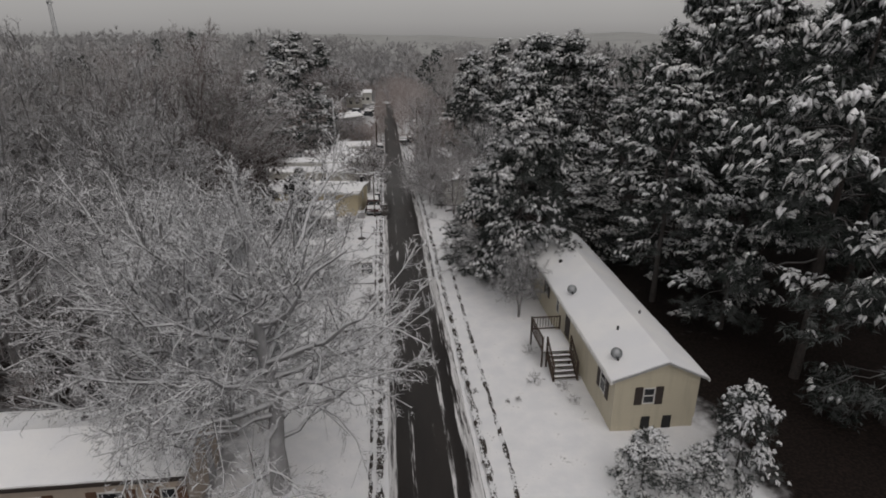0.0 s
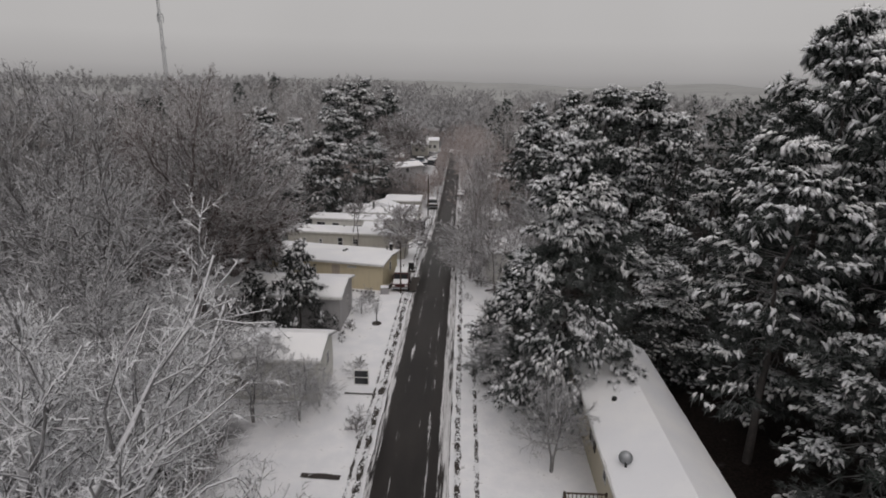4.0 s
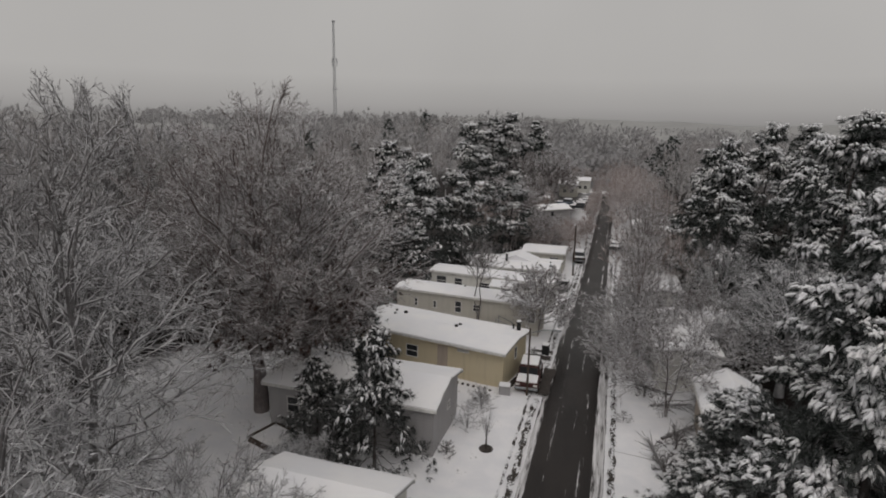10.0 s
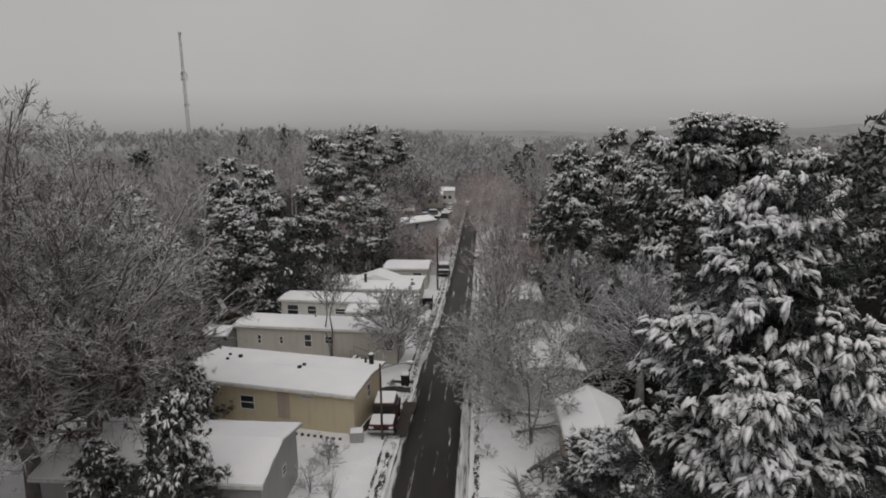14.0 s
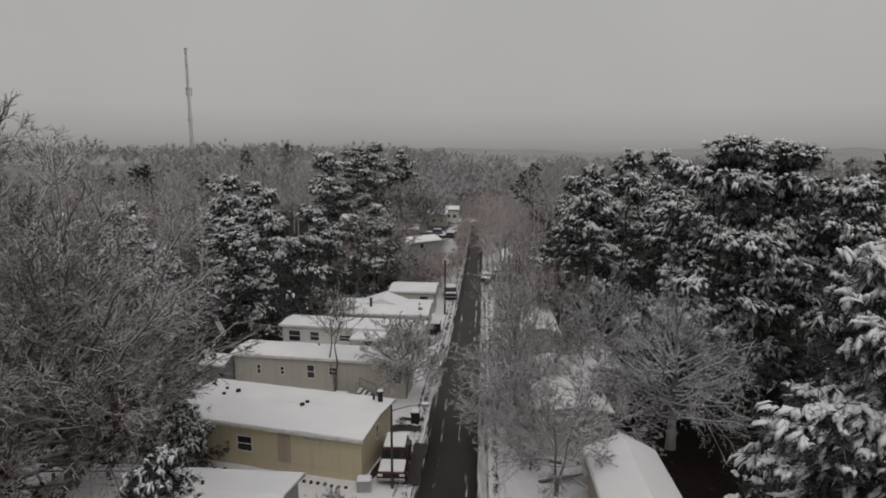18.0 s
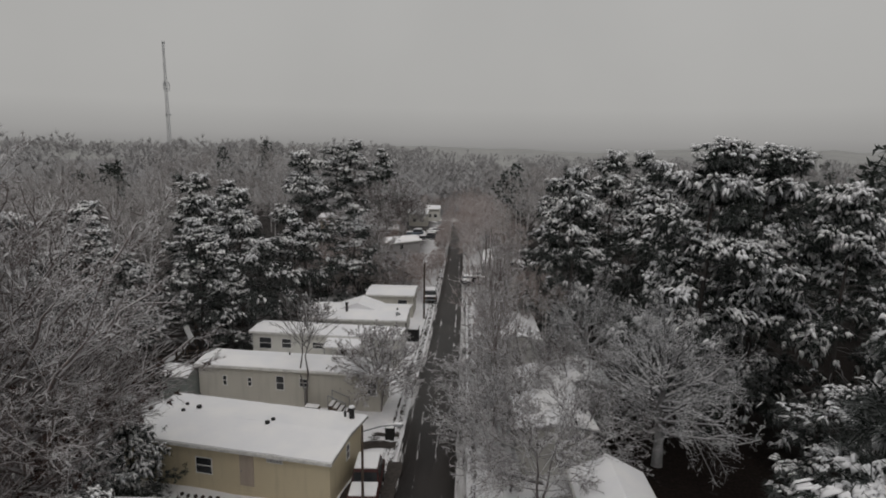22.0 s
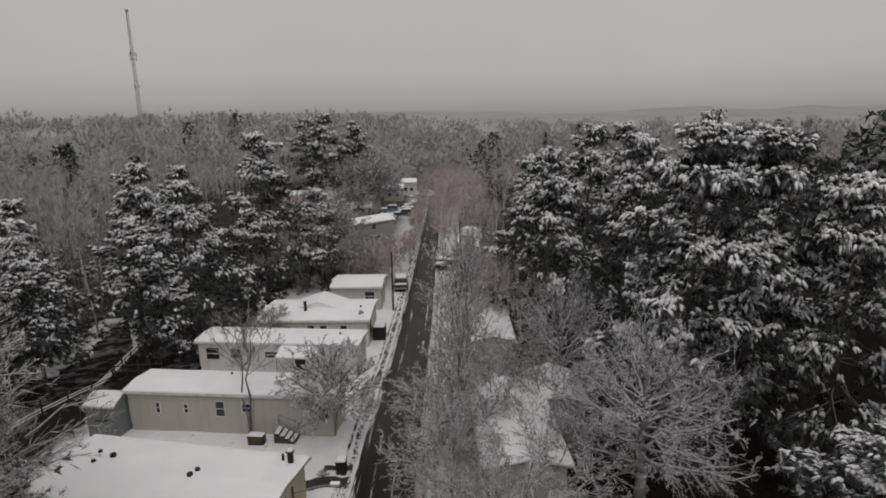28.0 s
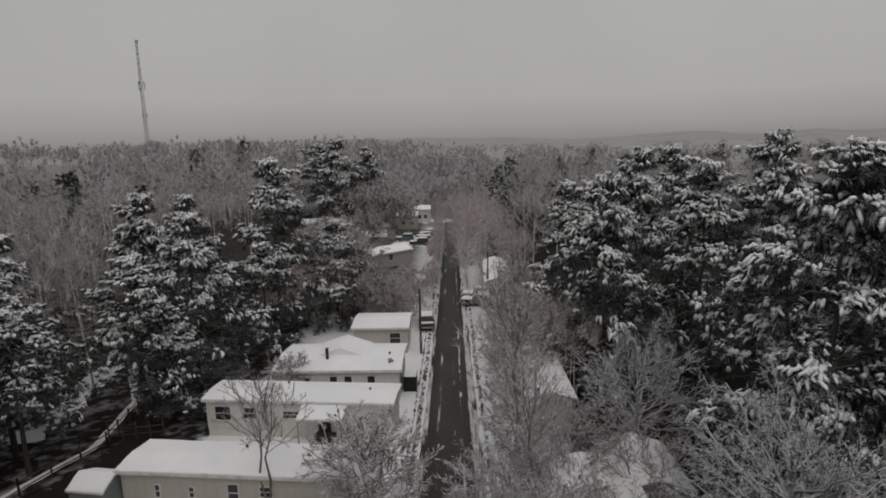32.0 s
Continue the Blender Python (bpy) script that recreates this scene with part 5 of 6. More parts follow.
# ---- things by the homes ----
def build_deck():
    """The wooden deck and stairs on the west side of the cream home."""
    ob = thing("deck", pose(0, 0, 0), "weathered wooden deck and stairs under snow beside the cream home", "deck")
    x0, x1, y0, y1, z = 7.25, 9.15, 28.6, 31.2, 1.0
    for n, y in enumerate(np.linspace(y0, y1 - 0.15, 17)):
        bm = bmesh.new()
        part("plank", box(bm, x0, x1, y, y + 0.135, z - 0.04, z), M_WOOD, ob)
    bm = bmesh.new()
    bmesh.ops.create_grid(bm, x_segments=10, y_segments=12, size=0.5)
    for v in bm.verts:
        v.co = Vector((x0 + (x1 - x0) * (v.co.x + 0.5), y0 + (y1 - y0) * (v.co.y + 0.5), z + 0.015 + 0.09 * min(1, 7 * min(0.5 - abs(v.co.x), 0.5 - abs(v.co.y))) + 0.02 * noise.noise((v.co.x * 6, v.co.y * 6, 1))))
    part("snow_cover", bm, M_SNOW, ob, smooth=True)
    steps = 5
    for s in range(steps):
        zt, yt = z * (1 - (s + 1) / (steps + 1)), y0 - 0.30 * (s + 1)
        bm = bmesh.new()
        tread = part("tread", box(bm, x0 + 0.35, x1 - 0.25, yt, yt + 0.28, zt - 0.05, zt), M_WOOD, ob)
        bm = bmesh.new()
        part("snow", box(bm, x0 + 0.38, x1 - 0.28, yt + 0.02, yt + 0.2, zt + 0.003, zt + 0.07, bevel=0.03), M_SNOW, tread)
    for x in (x0 + 0.28, x1 - 0.2):
        bm = bmesh.new()
        rod(bm, (x, y0, z - 0.1), (x, y0 - 0.3 * (steps + 0.5), 0.0), 0.07, sides=4)
        part("stringer", bm, M_WOOD, ob)
    def rail(a, b, n):
        a, b = Vector(a), Vector(b)
        for h in (0.95, 0.15):
            bm = bmesh.new()
            part("rail", rod(bm, a + Vector((0, 0, h)), b + Vector((0, 0, h)), 0.05, sides=4), M_WOOD, ob)
        for i in range(n + 1):
            p = a.lerp(b, i / n)
            bm = bmesh.new()
            end = i in (0, n)
            part("post" if end else "baluster", rod(bm, p + Vector((0, 0, -p.z if end else 0.15)), p + Vector((0, 0, 1.02 if end else 0.95)), 0.06 if end else 0.022, sides=4), M_WOOD, ob)
    rail((x0, y1, z), (x1 - 0.1, y1, z), 10)
    rail((x0, y0, z), (x0, y1, z), 14)
    rail((x0 + 0.28, y0 - 1.5, 0.12), (x0 + 0.28, y0, z), 7)
    rail((x1 - 0.2, y0 - 1.5, 0.12), (x1 - 0.2, y0, z), 7)


def build_dish(name, x, y, z, turn, size=0.37, label="round satellite dish on the roof edge with snow"):
    ob = thing(name, pose(x, y, z, 0, 0, turn), label, "satellite dish", "satellite dishes")
    bm = bmesh.new()
    r = bmesh.ops.create_uvsphere(bm, u_segments=16, v_segments=8, radius=size * 1.6)
    bmesh.ops.delete(bm, geom=[v for v in bm.verts if v.co.z > -size * 1.15], context="VERTS")
    bmesh.ops.translate(bm, vec=(0, 0, size * 1.5), verts=bm.verts)
    bmesh.ops.rotate(bm, matrix=Matrix.Rotation(radians(58), 3, "X"), verts=bm.verts)
    bmesh.ops.translate(bm, vec=(0, 0, 0.55), verts=bm.verts)
    bmesh.ops.solidify(bm, geom=bm.faces[:], thickness=0.02)
    part("reflector", bm, M_METAL, ob, smooth=True)
    bm = bmesh.new()
    part("mast", rod(bm, (0, 0.1, -0.05), (0, 0.05, 0.5), 0.035), M_METAL, ob)
    bm = bmesh.new()
    rod(bm, (0, -0.05, 0.35), (0, -0.55, 0.55), 0.02)
    box(bm, -0.05, 0.05, -0.62, -0.5, 0.5, 0.62)
    part("feed_arm", bm, M_BLACK, ob)


def build_lamp(x, y):
    ob = thing("street_lamp", pose(x, y, ground_z(y)), "dark wooden lamp post with a long snowy arm", "street lamp")
    bm = bmesh.new()
    part("pole", rod(bm, (0, 0, -0.3), (0, 0, 4.7), 0.075, 0.055, 10), M_WOOD, ob)
    bm = bmesh.new()
    rod(bm, (0, 0, 4.4), (0.9, 0, 4.7), 0.035)
    rod(bm, (0.9, 0, 4.7), (1.6, 0, 4.8), 0.03)
    part("arm", bm, M_METAL, ob)
    bm = bmesh.new()
    box(bm, 1.55, 1.98, -0.12, 0.12, 4.73, 4.86, bevel=0.04)
    part("head", bm, M_METAL, ob)
    bm = bmesh.new()
    box(bm, 1.56, 1.96, -0.09, 0.09, 4.885, 4.93, bevel=0.015)
    bmesh.ops.transform(bm, matrix=Matrix.Translation((0, 0, -0.02)), verts=bm.verts)
    part("snow", bm, M_SNOW, ob)


def build_pole(x, y, h=7.0):
    ob = thing("utility_pole", pose(x, y, ground_z(y)), "dark wooden utility pole beside the lane", "pole", "utility poles")
    bm = bmesh.new()
    part("pole", rod(bm, (0, 0, -0.3), (0, 0, h), 0.13, 0.09, 10), M_WOOD, ob)
    bm = bmesh.new()
    part("meter_box", box(bm, -0.16, 0.16, -0.28, -0.1, 1.4, 1.95, bevel=0.02), M_METAL, ob)


def build_vehicle(m, paint, label, kind="pickup", name="pickup_truck", group="parked vehicles"):
    """A parked vehicle under snow, nose towards local +y, 1.85 m wide."""
    ob = thing(name, m, label, "truck" if kind == "pickup" else "car", group)
    L, W = (5.2, 1.85) if kind == "pickup" else (4.5, 1.78)
    bm = bmesh.new()
    box(bm, -W / 2, W / 2, -L / 2, L / 2, 0.38, 0.92, bevel=0.07)
    part("body", bm, paint, ob)
    c0, c1 = (-0.55, 1.05) if kind == "pickup" else (-1.75, 0.75)
    bm = bmesh.new()
    box(bm, -W / 2 + 0.06, W / 2 - 0.06, c0, c1, 0.9, 1.62, bevel=0.05)
    for v in bm.verts:
        if v.co.z > 1.3:
            v.co.x *= 0.86
            v.co.y = (c0 + c1) / 2 + (v.co.y - (c0 + c1) / 2) * 0.72
    cabin = part("cabin", bm, paint, ob)
    for s in (-1, 1):
        bm = bmesh.new()
        a = [(s * (W / 2 - 0.075), c0 + 0.22, 1.0), (s * (W / 2 - 0.075), c1 - 0.22, 1.0), (s * (W / 2 - 0.16), c1 - 0.36, 1.5), (s * (W / 2 - 0.16), c0 + 0.36, 1.5)]
        o = Vector((s * 0.03, 0, 0))
        q = [bm.verts.new(Vector(p) + o) for p in a] + [bm.verts.new(Vector(p) - o) for p in a]
        bm.faces.new(q[:4])
        bm.faces.new(q[7:3:-1])
        for i in range(4):
            bm.faces.new((q[i], q[(i + 1) % 4], q[4 + (i + 1) % 4], q[4 + i]))
        bmesh.ops.recalc_face_normals(bm, faces=bm.faces)
        part("side_window", bm, M_GLASS, cabin)
    for y, lean in ((c1 - 0.10, -0.26), (c0 + 0.10, 0.26)):
        bm = bmesh.new()
        mm = Matrix.Translation((0, y, 1.27)) @ Matrix.Rotation(-lean * 1.2, 4, "X")
        box(bm, -W / 2 + 0.2, W / 2 - 0.2, -0.02, 0.02, -0.26, 0.24, mm)
        part("windscreen" if lean < 0 else "rear_window", bm, M_GLASS, cabin)
    if kind == "pickup":
        for a in ((-W / 2, -W / 2 + 0.09, -L / 2 + 0.05, c0), (W / 2 - 0.09, W / 2, -L / 2 + 0.05, c0), (-W / 2 + 0.09, W / 2 - 0.09, -L / 2, -L / 2 + 0.09)):
            bm = bmesh.new()
            part("bed_wall", box(bm, *a, 0.925, 1.22, bevel=0.015), paint, ob)
    for sx in (-1, 1):
        for y in (L / 2 - 0.95, -L / 2 + 1.0):
            bm = bmesh.new()
            tyre = part("wheel", rod(bm, (sx * (W / 2 - 0.2), y, 0.36), (sx * (W / 2 + 0.02), y, 0.36), 0.36, sides=18), M_RUBBER, ob)
            bm = bmesh.new()
            part("rim", rod(bm, (sx * (W / 2 + 0.0), y, 0.36), (sx * (W / 2 + 0.035), y, 0.36), 0.21, sides=12), M_METAL, tyre)
        for y, mat, n in ((L / 2, M_WHITE, "headlight"), (-L / 2, M_BRICKRED, "tail_light")):
            bm = bmesh.new()
            part(n, box(bm, sx * (W / 2 - 0.22) - 0.16, sx * (W / 2 - 0.22) + 0.16, y - 0.03, y + 0.03, 0.68, 0.84, bevel=0.01), mat, ob)
    for y in (L / 2 + 0.05, -L / 2 - 0.05):
        bm = bmesh.new()
        part("bumper", box(bm, -W / 2 + 0.02, W / 2 - 0.02, y - 0.07, y + 0.07, 0.42, 0.6, bevel=0.03), M_METAL, ob)
    for x0, x1, y0, y1, z, n in ((-W / 2 + 0.2, W / 2 - 0.2, c0 + 0.3, c1 - 0.3, 1.615, "roof_snow"), (-W / 2 + 0.1, W / 2 - 0.1, c1 + 0.02, L / 2 - 0.06, 0.92, "bonnet_snow"), (-W / 2 + 0.12, W / 2 - 0.12, -L / 2 + 0.12, c0 - 0.04, 0.92, "bed_snow")):
        if y1 - y0 > 0.3:
            bm = bmesh.new()
            part(n, box(bm, x0, x1, y0, y1, z, z + (0.13 if n != "bed_snow" else 0.2), bevel=0.05), M_SNOW, ob, smooth=False)
    return ob


def build_shed(x, y):
    ob = thing("garden_shed", pose(x, y, ground_z(y), 0, 0, -8) @ Matrix.Diagonal((0.85, 0.85, 1.1, 1)), "small grey-green metal shed with a snowy roof", "shed")
    mat = siding_material("shed_sheet", (0.19, 0.21, 0.20), pitch=0.35)
    bm = bmesh.new()
    part("wall", prism(bm, [(0, -0.1), (2.2, -0.1), (2.2, 1.95), (1.1, 2.35), (0, 1.95)], 0, 2.3), mat, ob)
    bm = bmesh.new()
    part("roof", prism(bm, [(-0.12, 1.93), (1.1, 2.37), (2.32, 1.93), (2.32, 1.99), (1.1, 2.43), (-0.12, 1.99)], -0.12, 2.42), M_ROOFMETAL, ob)
    snowy_slab(ob, -0.11, 2.41, -0.11, 1.99, 1.1, 2.43, 0.12, 31)
    snowy_slab(ob, -0.11, 2.41, 2.31, 1.99, 1.1, 2.43, 0.12, 32)
    for s in (0, 1):
        bm = bmesh.new()
        part("door", box(bm, 0.55 + s * 0.62, 1.15 + s * 0.62, -0.03, 0.01, 0.1, 1.8), mat, ob)


def build_box_seat(name, x, y, turn, w, d, h, mat, label, category):
    ob = thing(name, pose(x, y, ground_z(y), 0, 0, turn), label, category)
    bm = bmesh.new()
    part("body", box(bm, -w / 2, w / 2, -d / 2, d / 2, -0.05, h, bevel=0.03), mat, ob)
    bm = bmesh.new()
    part("lid", box(bm, -w / 2 - 0.03, w / 2 + 0.03, -d / 2 - 0.03, d / 2 + 0.03, h, h + 0.06, bevel=0.02), mat, ob)
    bm = bmesh.new()
    part("snow", box(bm, -w / 2, w / 2, -d / 2, d / 2, h + 0.06, h + 0.18, bevel=0.06), M_SNOW, ob)


def build_awning(x, y, z):
    ob = thing("porch_awning", pose(x, y, z, 0, 0, -4.5), "white sheet awning on posts over the pale home's door", "awning")
    bm = bmesh.new()
    part("sheet", prism(bm, [(-1.6, 2.15), (0, 2.5), (0, 2.56), (-1.6, 2.21)], -1.6, 1.6), M_WHITE, ob)
    snowy_slab(ob, -1.58, 1.58, -1.58, 2.22, -0.02, 2.56, 0.10, 41)
    for u in (-1.5, 1.5):
        bm = bmesh.new()
        part("post", rod(bm, (u, -1.5, -0.1), (u, -1.5, 2.2), 0.04, sides=6), M_METAL, ob)
    for s in range(3):
        bm = bmesh.new()
        part("step", box(bm, -0.7, 0.7, -0.9 - 0.3 * s, -0.02 if s == 0 else -0.6 - 0.3 * s, -0.1, 0.55 - 0.18 * s), M_WOOD, ob)


def build_steps(x, y, turn):
    ob = thing("entry_steps", pose(x, y, ground_z(y), 0, 0, turn), "small snowy wooden steps at the beige home's door", "steps")
    for s in range(4):
        bm = bmesh.new()
        st = part("step", box(bm, 0.32 * s, 0.32 * s + 0.34, -1.0, -0.03, -0.1, 0.70 - 0.16 * s, bevel=0.01), M_WOOD, ob)
        bm = bmesh.new()
        part("snow", box(bm, 0.32 * s + 0.02, 0.32 * s + 0.3, -0.95, -0.08, 0.705 - 0.16 * s, 0.77 - 0.16 * s, bevel=0.025), M_SNOW, st)
    for y0 in (-1.0, -0.05):
        bm = bmesh.new()
        part("rail", rod(bm, (0, y0, 1.5), (1.3, y0, 1.0), 0.03, sides=5), M_METAL, ob)
        for u in (0.02, 1.28):
            bm = bmesh.new()
            part("post", rod(bm, (u, y0, 0), (u, y0, 1.5 - u * 0.38), 0.03, sides=5), M_METAL, ob)


def build_fence(points, label, h=1.2, gap=2.4):
    ob = thing("fence", Matrix(), label, "fence", "fences")
    for (x0, y0), (x1, y1) in zip(points[:-1], points[1:]):
        n = max(1, round(math.hypot(x1 - x0, y1 - y0) / gap))
        for i in range(n + 1):
            x, y = x0 + (x1 - x0) * i / n, y0 + (y1 - y0) * i / n
            bm = bmesh.new()
            part("post", rod(bm, (x, y, ground_z(y) - 0.3), (x, y, ground_z(y) + h), 0.06, sides=6), M_WOOD, ob)
        for i in range(n):
            a = (x0 + (x1 - x0) * i / n, y0 + (y1 - y0) * i / n)
            b = (x0 + (x1 - x0) * (i + 1) / n, y0 + (y1 - y0) * (i + 1) / n)
            for z in (0.45, 0.95):
                bm = bmesh.new()
                part("rail", rod(bm, (*a, ground_z(a[1]) + z), (*b, ground_z(b[1]) + z), 0.045, sides=4), M_WOOD, ob)


def strip(name, path, width, material, label, seed, lift=0.03, rough_edge=0.25):
    """A trodden or driven strip over the snow, following the ground."""
    rng = np.random.default_rng(seed)
    P = np.array(path, float)
    seg = np.r_[0, np.cumsum(np.hypot(*np.diff(P, axis=0).T))]
    s = np.arange(0, seg[-1], 0.4)
    x, y = np.interp(s, seg, P[:, 0]), np.interp(s, seg, P[:, 1])
    tx, ty = np.gradient(x), np.gradient(y)
    n = np.hypot(tx, ty)
    nx, ny = -ty / n, tx / n
    V = []
    for i in range(len(s)):
        for u in (-1, -0.4, 0.4, 1):
            o = u * width / 2 + (rng.normal() * rough_edge * width * 0.3 if abs(u) == 1 else 0)
            px, py = x[i] + nx[i] * o, y[i] + ny[i] * o
            lump = noise.noise((px * 0.35, py * 0.35, 0)) * 0.10 * min(1, max(0, (abs(px) - 2.6) / 2.5))
            V.append((px, py, ground_z(py) + lump + lift))
    i = np.arange(len(s) * 4).reshape(-1, 4)
    F = np.stack([i[:-1, :-1], i[1:, :-1], i[1:, 1:], i[:-1, 1:]], -1).reshape(-1, 4)
    return tagged(sheet(name, np.array(V), [F[:, ::-1]], material, smooth=True), label, "track", kind="structure")


def place_small_things():
    build_deck()
    build_dish("satellite_dish", 9.55, 23.7, 3.15, -15, 0.48)
    build_dish("satellite_dish", 9.75, 31.4, 3.15, -15, 0.48)
    build_dish("satellite_dish", -4.9, 90.3, 0.95, 0, 0.3)
    build_lamp(-2.95, 59.6)
    for x, y in ((-3.0, 102.0), (5.2, 121.0)):
        build_pole(x, y)
    red, dark, white, blue = (plain_material(n, c, 0.35, 0.2, 0.1) for n, c in (("dark_red_paint", (0.055, 0.014, 0.012)), ("dark_paint", (0.03, 0.032, 0.036)), ("white_paint", (0.55, 0.55, 0.55)), ("grey_blue_paint", (0.10, 0.12, 0.15))))
    up = lambda x, y, turn=0.0: pose(x, y, ground_z(y) + 0.03, 0, 0, turn)  # noqa: E731
    build_vehicle(up(-3.1, 61.6, 182) @ Matrix.Diagonal((0.88, 0.82, 0.92, 1)), red, "dark red car half buried in snow beside the lamp post", "car", "car")
    build_vehicle(up(-2.8, 111.0, 4), dark, "dark car parked beside the small beige home", "car", "car")
    build_vehicle(up(3.8, 119.4, 80), dark, "dark car parked before the far home", "car", "car")
    build_vehicle(up(4.0, 122.6, 85), blue, "grey-blue car parked beside another car", "car", "car")
    for n, (x, y, p) in enumerate(((-6.4, 165.0, dark), (-5.8, 168.2, white), (-5.4, 172.4, dark), (-5.0, 176.6, white), (-10.0, 170.6, blue))):
        build_vehicle(up(x, y, 92), p, "snowy car parked in a row up the lane", "car", "car")
    build_shed(-19.7, 72.0)
    build_box_seat("storage_bin", -4.4, 59.3, 8, 0.75, 0.6, 0.55, M_GREY, "grey storage bin under snow by the yellow home", "bin")
    build_box_seat("garden_bench", -8.6, 71.1, -6, 1.0, 0.5, 0.5, M_WOOD, "low wooden bench box under snow", "bench")
    build_box_seat("refuse_bin", -2.7, 67.9, 0, 0.55, 0.6, 0.7, M_BLACK, "dark refuse bin under snow beside the lane", "bin")
    build_box_seat("porch_box", -3.4, 92.3, 0, 1.1, 1.6, 1.3, M_BLACK, "dark covered porch steps at the pale home", "porch")
    build_steps(-7.4, 72.0, -4.6)
    build_awning(-8.6, 82.38, ground_z(82.4))
    build_fence(((-25.8, 69.5), (-24.8, 74.9), (-23.6, 81.3), (-25.5, 90), (-31, 99)), "dark wooden rail fence along the western track", 1.2)
    build_fence(((-30, 76), (-33, 90), (-38, 104)), "dark wooden rail fence beyond the track", 1.1)
    build_fence(((-20.5, 83.0), (-24, 82.2)), "dark fence closing the yard", 1.4, 0.8)
    strip("track", ((-23.6, 68), (-22.6, 74.5), (-21.6, 80), (-22.6, 86), (-27, 98), (-35, 112)), 2.9, M_TRACK, "dark track behind the homes", 3)
    strip("snow_strip", ((-26.6, 69), (-25.6, 75), (-24.5, 81), (-26.5, 90), (-32, 99)), 0.6, M_SNOW, "strip of clean snow along the rail fence", 13, 0.05, 0.12)
    strip("snow_strip", ((-30.5, 82), (-32.6, 92), (-34.5, 100)), 2.6, M_SNOW, "clearing of clean snow beyond the rail fence", 14, 0.05, 0.3)
    strip("parking_plot", ((-12.0, 171.0), (-2.4, 169.5)), 14.0, M_SNOW, "snow-covered parking plot beside the lane", 2, 0.05, 0.04)
    strip("parking_plot", ((-7.6, 212.0), (-2.6, 198.0)), 9.0, M_SNOW, "snow-covered yard before the far homes", 12, 0.05, 0.04)
    strip("driveway", ((-2.2, 66.9), (-3.6, 66.9), (-4.6, 66.6)), 0.9, M_SLUSH, "dark wheel ruts across the yard", 4)
    strip("driveway", ((-2.2, 68.2), (-4.0, 68.3)), 0.5, M_SLUSH, "dark wheel ruts across the yard", 5)
    strip("driveway", ((-4.3, 60.4), (-3.5, 65.4)), 0.35, M_SLUSH, "bare strip along the foot of the yellow home", 6)
    strip("driveway", ((-2.0, 60.0), (-2.0, 65.0)), 0.8, M_SLUSH, "bare ground beside the parked car", 7)
    strip("driveway", ((-3.2, 34.0), (-5.5, 34.2)), 0.35, M_SLUSH, "dark ditch crossing the verge", 8)
    strip("driveway", ((-2.6, 42.0), (-5.0, 42.0)), 0.15, M_SLUSH, "thin dark line across the verge", 9)
    bend = lambda x: [(x - max(0, 20 - y) ** 2 * 0.010, y) for y in range(-20, 171, 2)]  # noqa: E731
    for x, w, far in ((-2.3, 0.34, 170), (2.6, 0.30, 170), (3.6, 0.22, 50), (-2.75, 0.16, 120)):
        strip("verge_ditch", [p for p in bend(x) if p[1] <= far], w, M_DITCH, "dark broken ditch line along the snowy verge", int(x * 10) + 60, 0.02, 0.5)
    # A row of dark stepping stones along the yellow home's south side.
    path = thing("stone_edging", pose(0, 0, 0), "row of dark edging stones showing through snow", "edging")
    rng = np.random.default_rng(14)
    first = None
    for i in range(19):
        m = pose(-12.6 + i * 0.40, 60.55 - 0.17 * i * 0.40 + rng.normal() * 0.04, ground_z(58.7) + 0.04, 0, 0, rng.uniform(0, 90))
        if first is None:
            bm = bmesh.new()
            first = part("stone", box(bm, -0.09, 0.09, -0.07, 0.07, -0.1, 0.07, bevel=0.03), M_SLUSH, path)
            first.matrix_local = m
        else:
            s = new("stone", first.data)
            s.parent, s.matrix_local = path, m
    # A raised bed framed in boards beside the brown trees, and a snowed-over heap at the edge of the wood.
    bed = thing("raised_bed", pose(-15.3, 49.6, ground_z(50), 0, 0, -18), "low board-framed garden bed filled with snow", "garden bed")
    for x0, x1, y0, y1 in ((-1.6, 1.6, -1.0, -0.94), (-1.6, 1.6, 0.94, 1.0), (-1.6, -1.54, -0.94, 0.94), (1.54, 1.6, -0.94, 0.94)):
        bm = bmesh.new()
        part("board", box(bm, x0, x1, y0, y1, -0.1, 0.34), M_WOOD, bed)
    bm = bmesh.new()
    part("snow", box(bm, -1.53, 1.53, -0.93, 0.93, -0.1, 0.26, bevel=0.06), M_SNOW, bed)
    # What the mound covers is unknown; the sticks in it are made up.
    heap = thing("brush_heap", pose(-25.3, 49.6, ground_z(50), 0, 0, 15), "rounded mound buried under snow", "heap")
    bm = bmesh.new()
    bmesh.ops.create_icosphere(bm, subdivisions=4, radius=1.0)
    for v in bm.verts:
        n = 1 + 0.22 * noise.noise(v.co * 1.6) + 0.07 * noise.noise(v.co * 5.0)
        v.co = Vector((v.co.x * 2.1 * n, v.co.y * 1.5 * n, max(-0.2, v.co.z * 1.25 * n)))
    part("snow_cover", bm, M_SNOW, heap, smooth=True)
    bm = bmesh.new()
    r = np.random.default_rng(21)
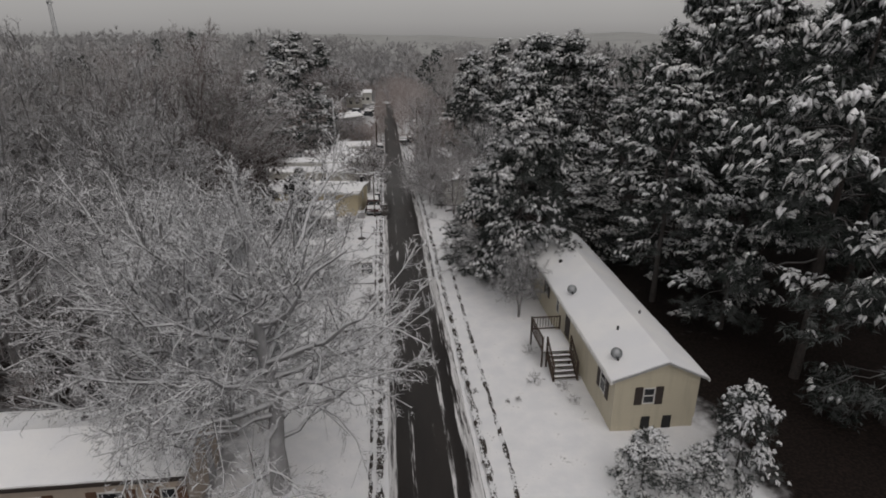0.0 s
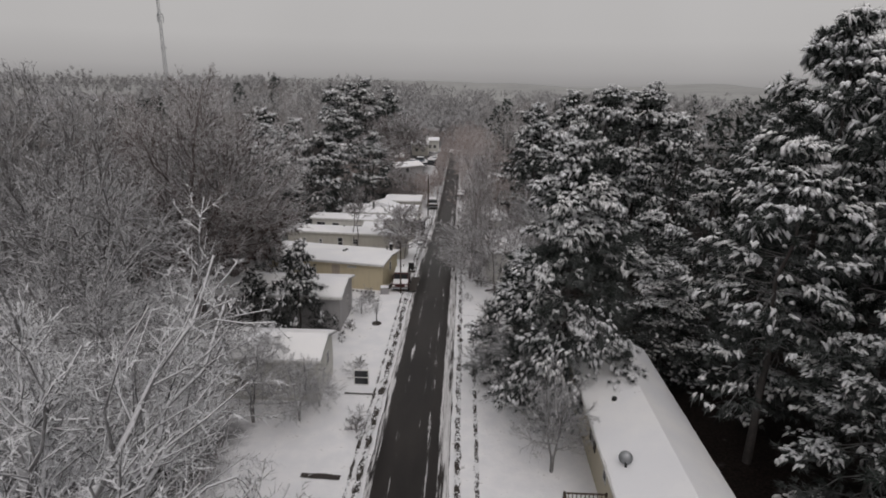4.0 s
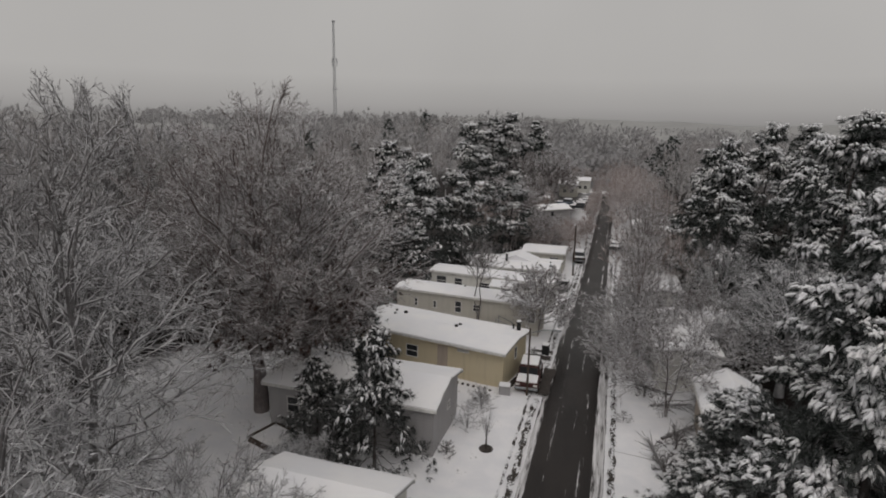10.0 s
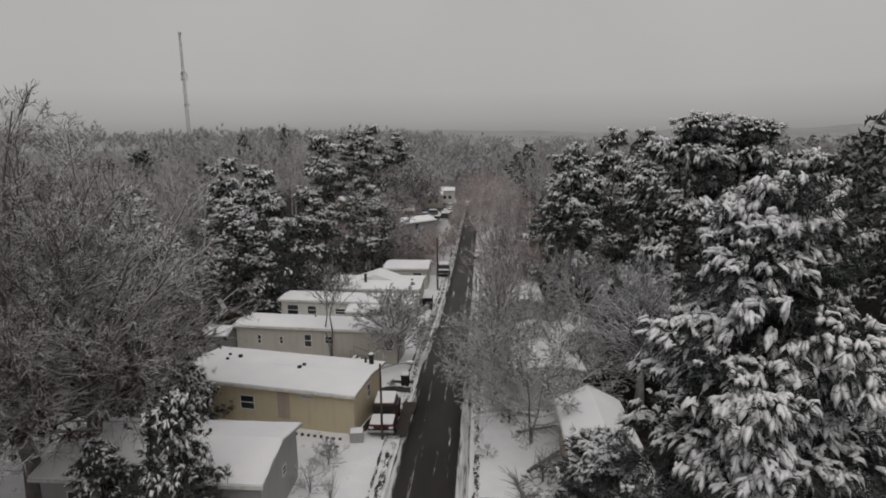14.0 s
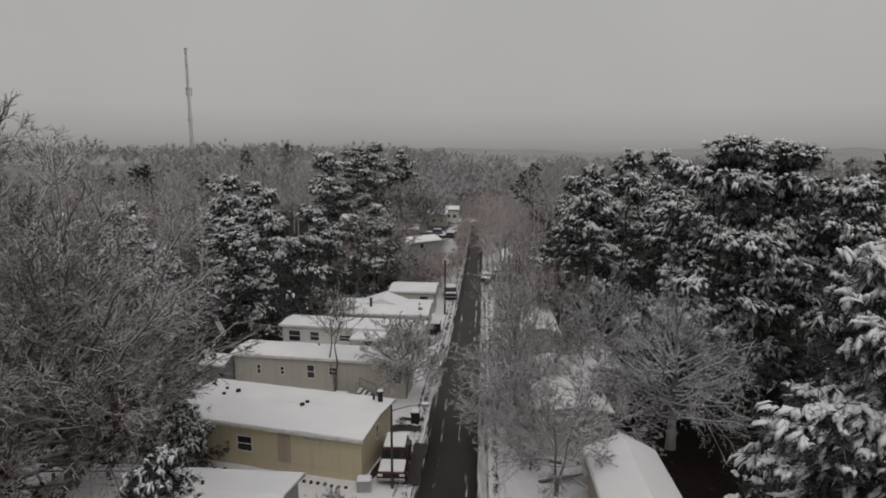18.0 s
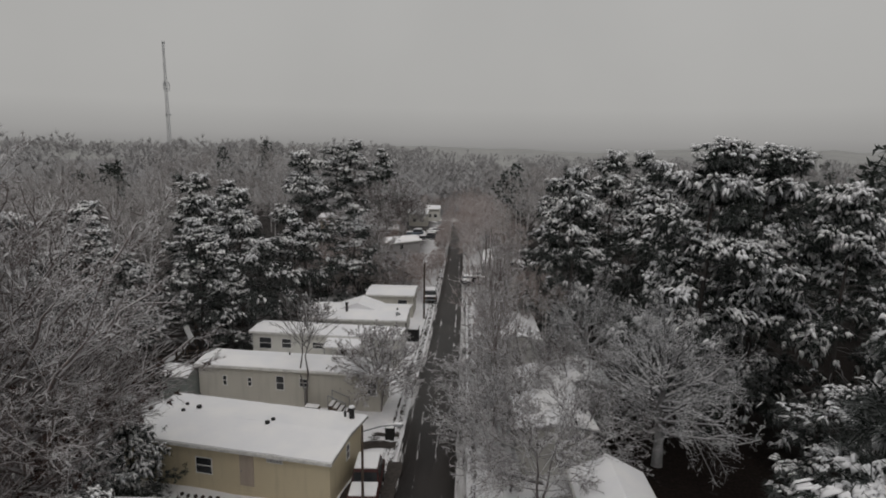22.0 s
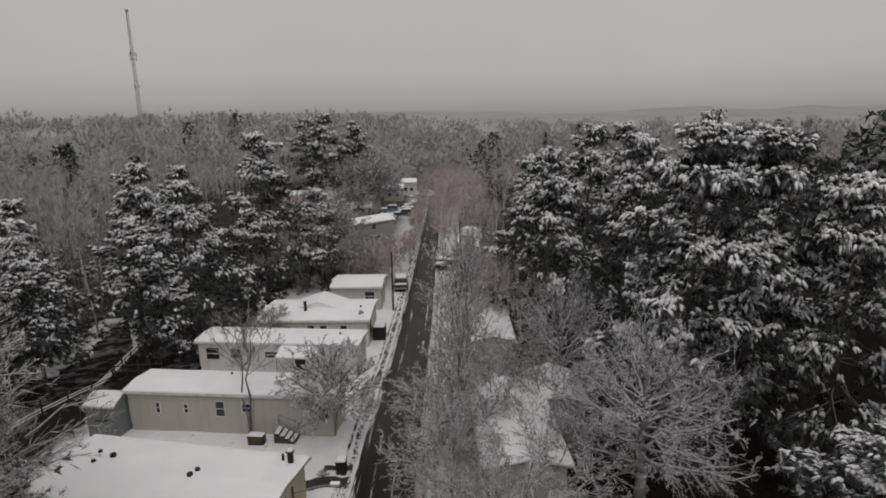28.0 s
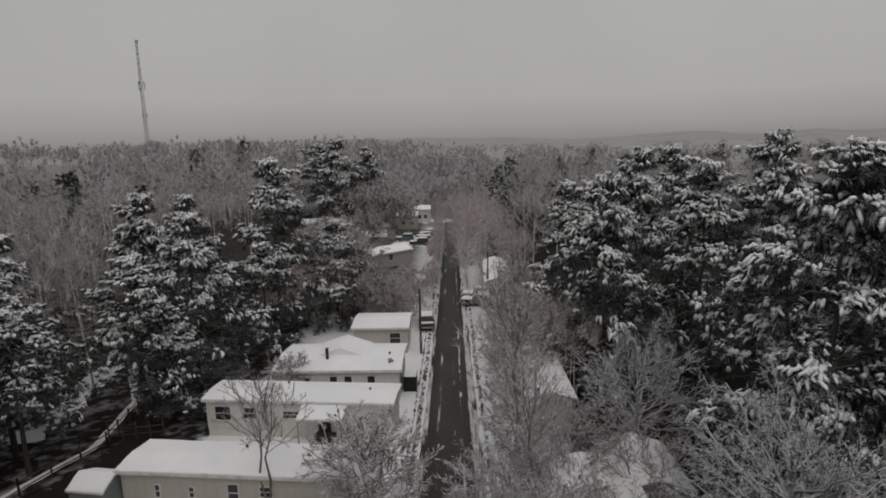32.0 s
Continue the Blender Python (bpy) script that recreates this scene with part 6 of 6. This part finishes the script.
    for _ in range(60):
        a, q = r.uniform(0, 6.28), r.uniform(0.9, 1.5)
        c = Vector((1.9 * math.cos(a), 1.35 * math.sin(a), r.uniform(0.0, 0.7)))
        rod(bm, c * 0.6, c * q + Vector((0, 0, r.uniform(0.0, 0.7))), 0.02, 0.008, 3)
    tagged(part("sticks", bm, M_FROST, heap), kind="stuff")
    # Felled boughs on the verge east of the lane.
    for n, (x, y, turn) in enumerate(((5.4, 44.2, 20), (6.6, 42.6, 75), (6.2, 61.0, 10), (5.2, 63.4, 160), (5.0, 54.6, 100), (6.3, 57.4, 40))):
        r = np.random.default_rng(40 + n)
        pile = thing("felled_bough", pose(x, y, ground_z(y), 0, 0, turn), "dark felled bough lying in the snow", "branch", "felled boughs")
        bm = bmesh.new()
        part("limb", rod(bm, (-1.3, 0, 0.08), (1.3, 0.25, 0.22), 0.10, 0.045, 7), M_TRUNK, pile)
        bm = bmesh.new()
        for _ in range(46):
            u = r.uniform(-0.9, 1.3)
            e = Vector((u + r.uniform(0.2, 0.9), r.normal() * 0.7, abs(r.normal()) * 0.38))
            rod(bm, (u, 0.1, 0.14), e, 0.022, 0.007, 3)
        tagged(part("twigs", bm, M_TWIG, pile), kind="stuff")
    # A young tree tied up in the yard, standing in a dug ring.
    sap = thing("sapling", pose(-4.15, 52.6, ground_z(52.6)), "young bundled tree in a dark planting ring", "tree")
    bm = bmesh.new()
    rod(bm, (0, 0, -0.1), (0, 0, 1.2), 0.05, 0.035)
    part("trunk", bm, M_TRUNK, sap)
    bm = bmesh.new()
    r = np.random.default_rng(3)
    for _ in range(26):
        a, q = r.uniform(0, 6.28), r.uniform(0.1, 0.55)
        rod(bm, (0, 0, r.uniform(0.5, 1.2)), (q * math.cos(a), q * math.sin(a), r.uniform(1.6, 2.6)), 0.012, 0.006, 3)
    tagged(part("crown", bm, M_FROST, sap), kind="stuff")
    bm = bmesh.new()
    rod(bm, (0, 0, -0.02), (0, 0, 0.05), 0.42, 0.38, 14)
    part("planting_ring", bm, M_SLUSH, sap)


place_small_things()
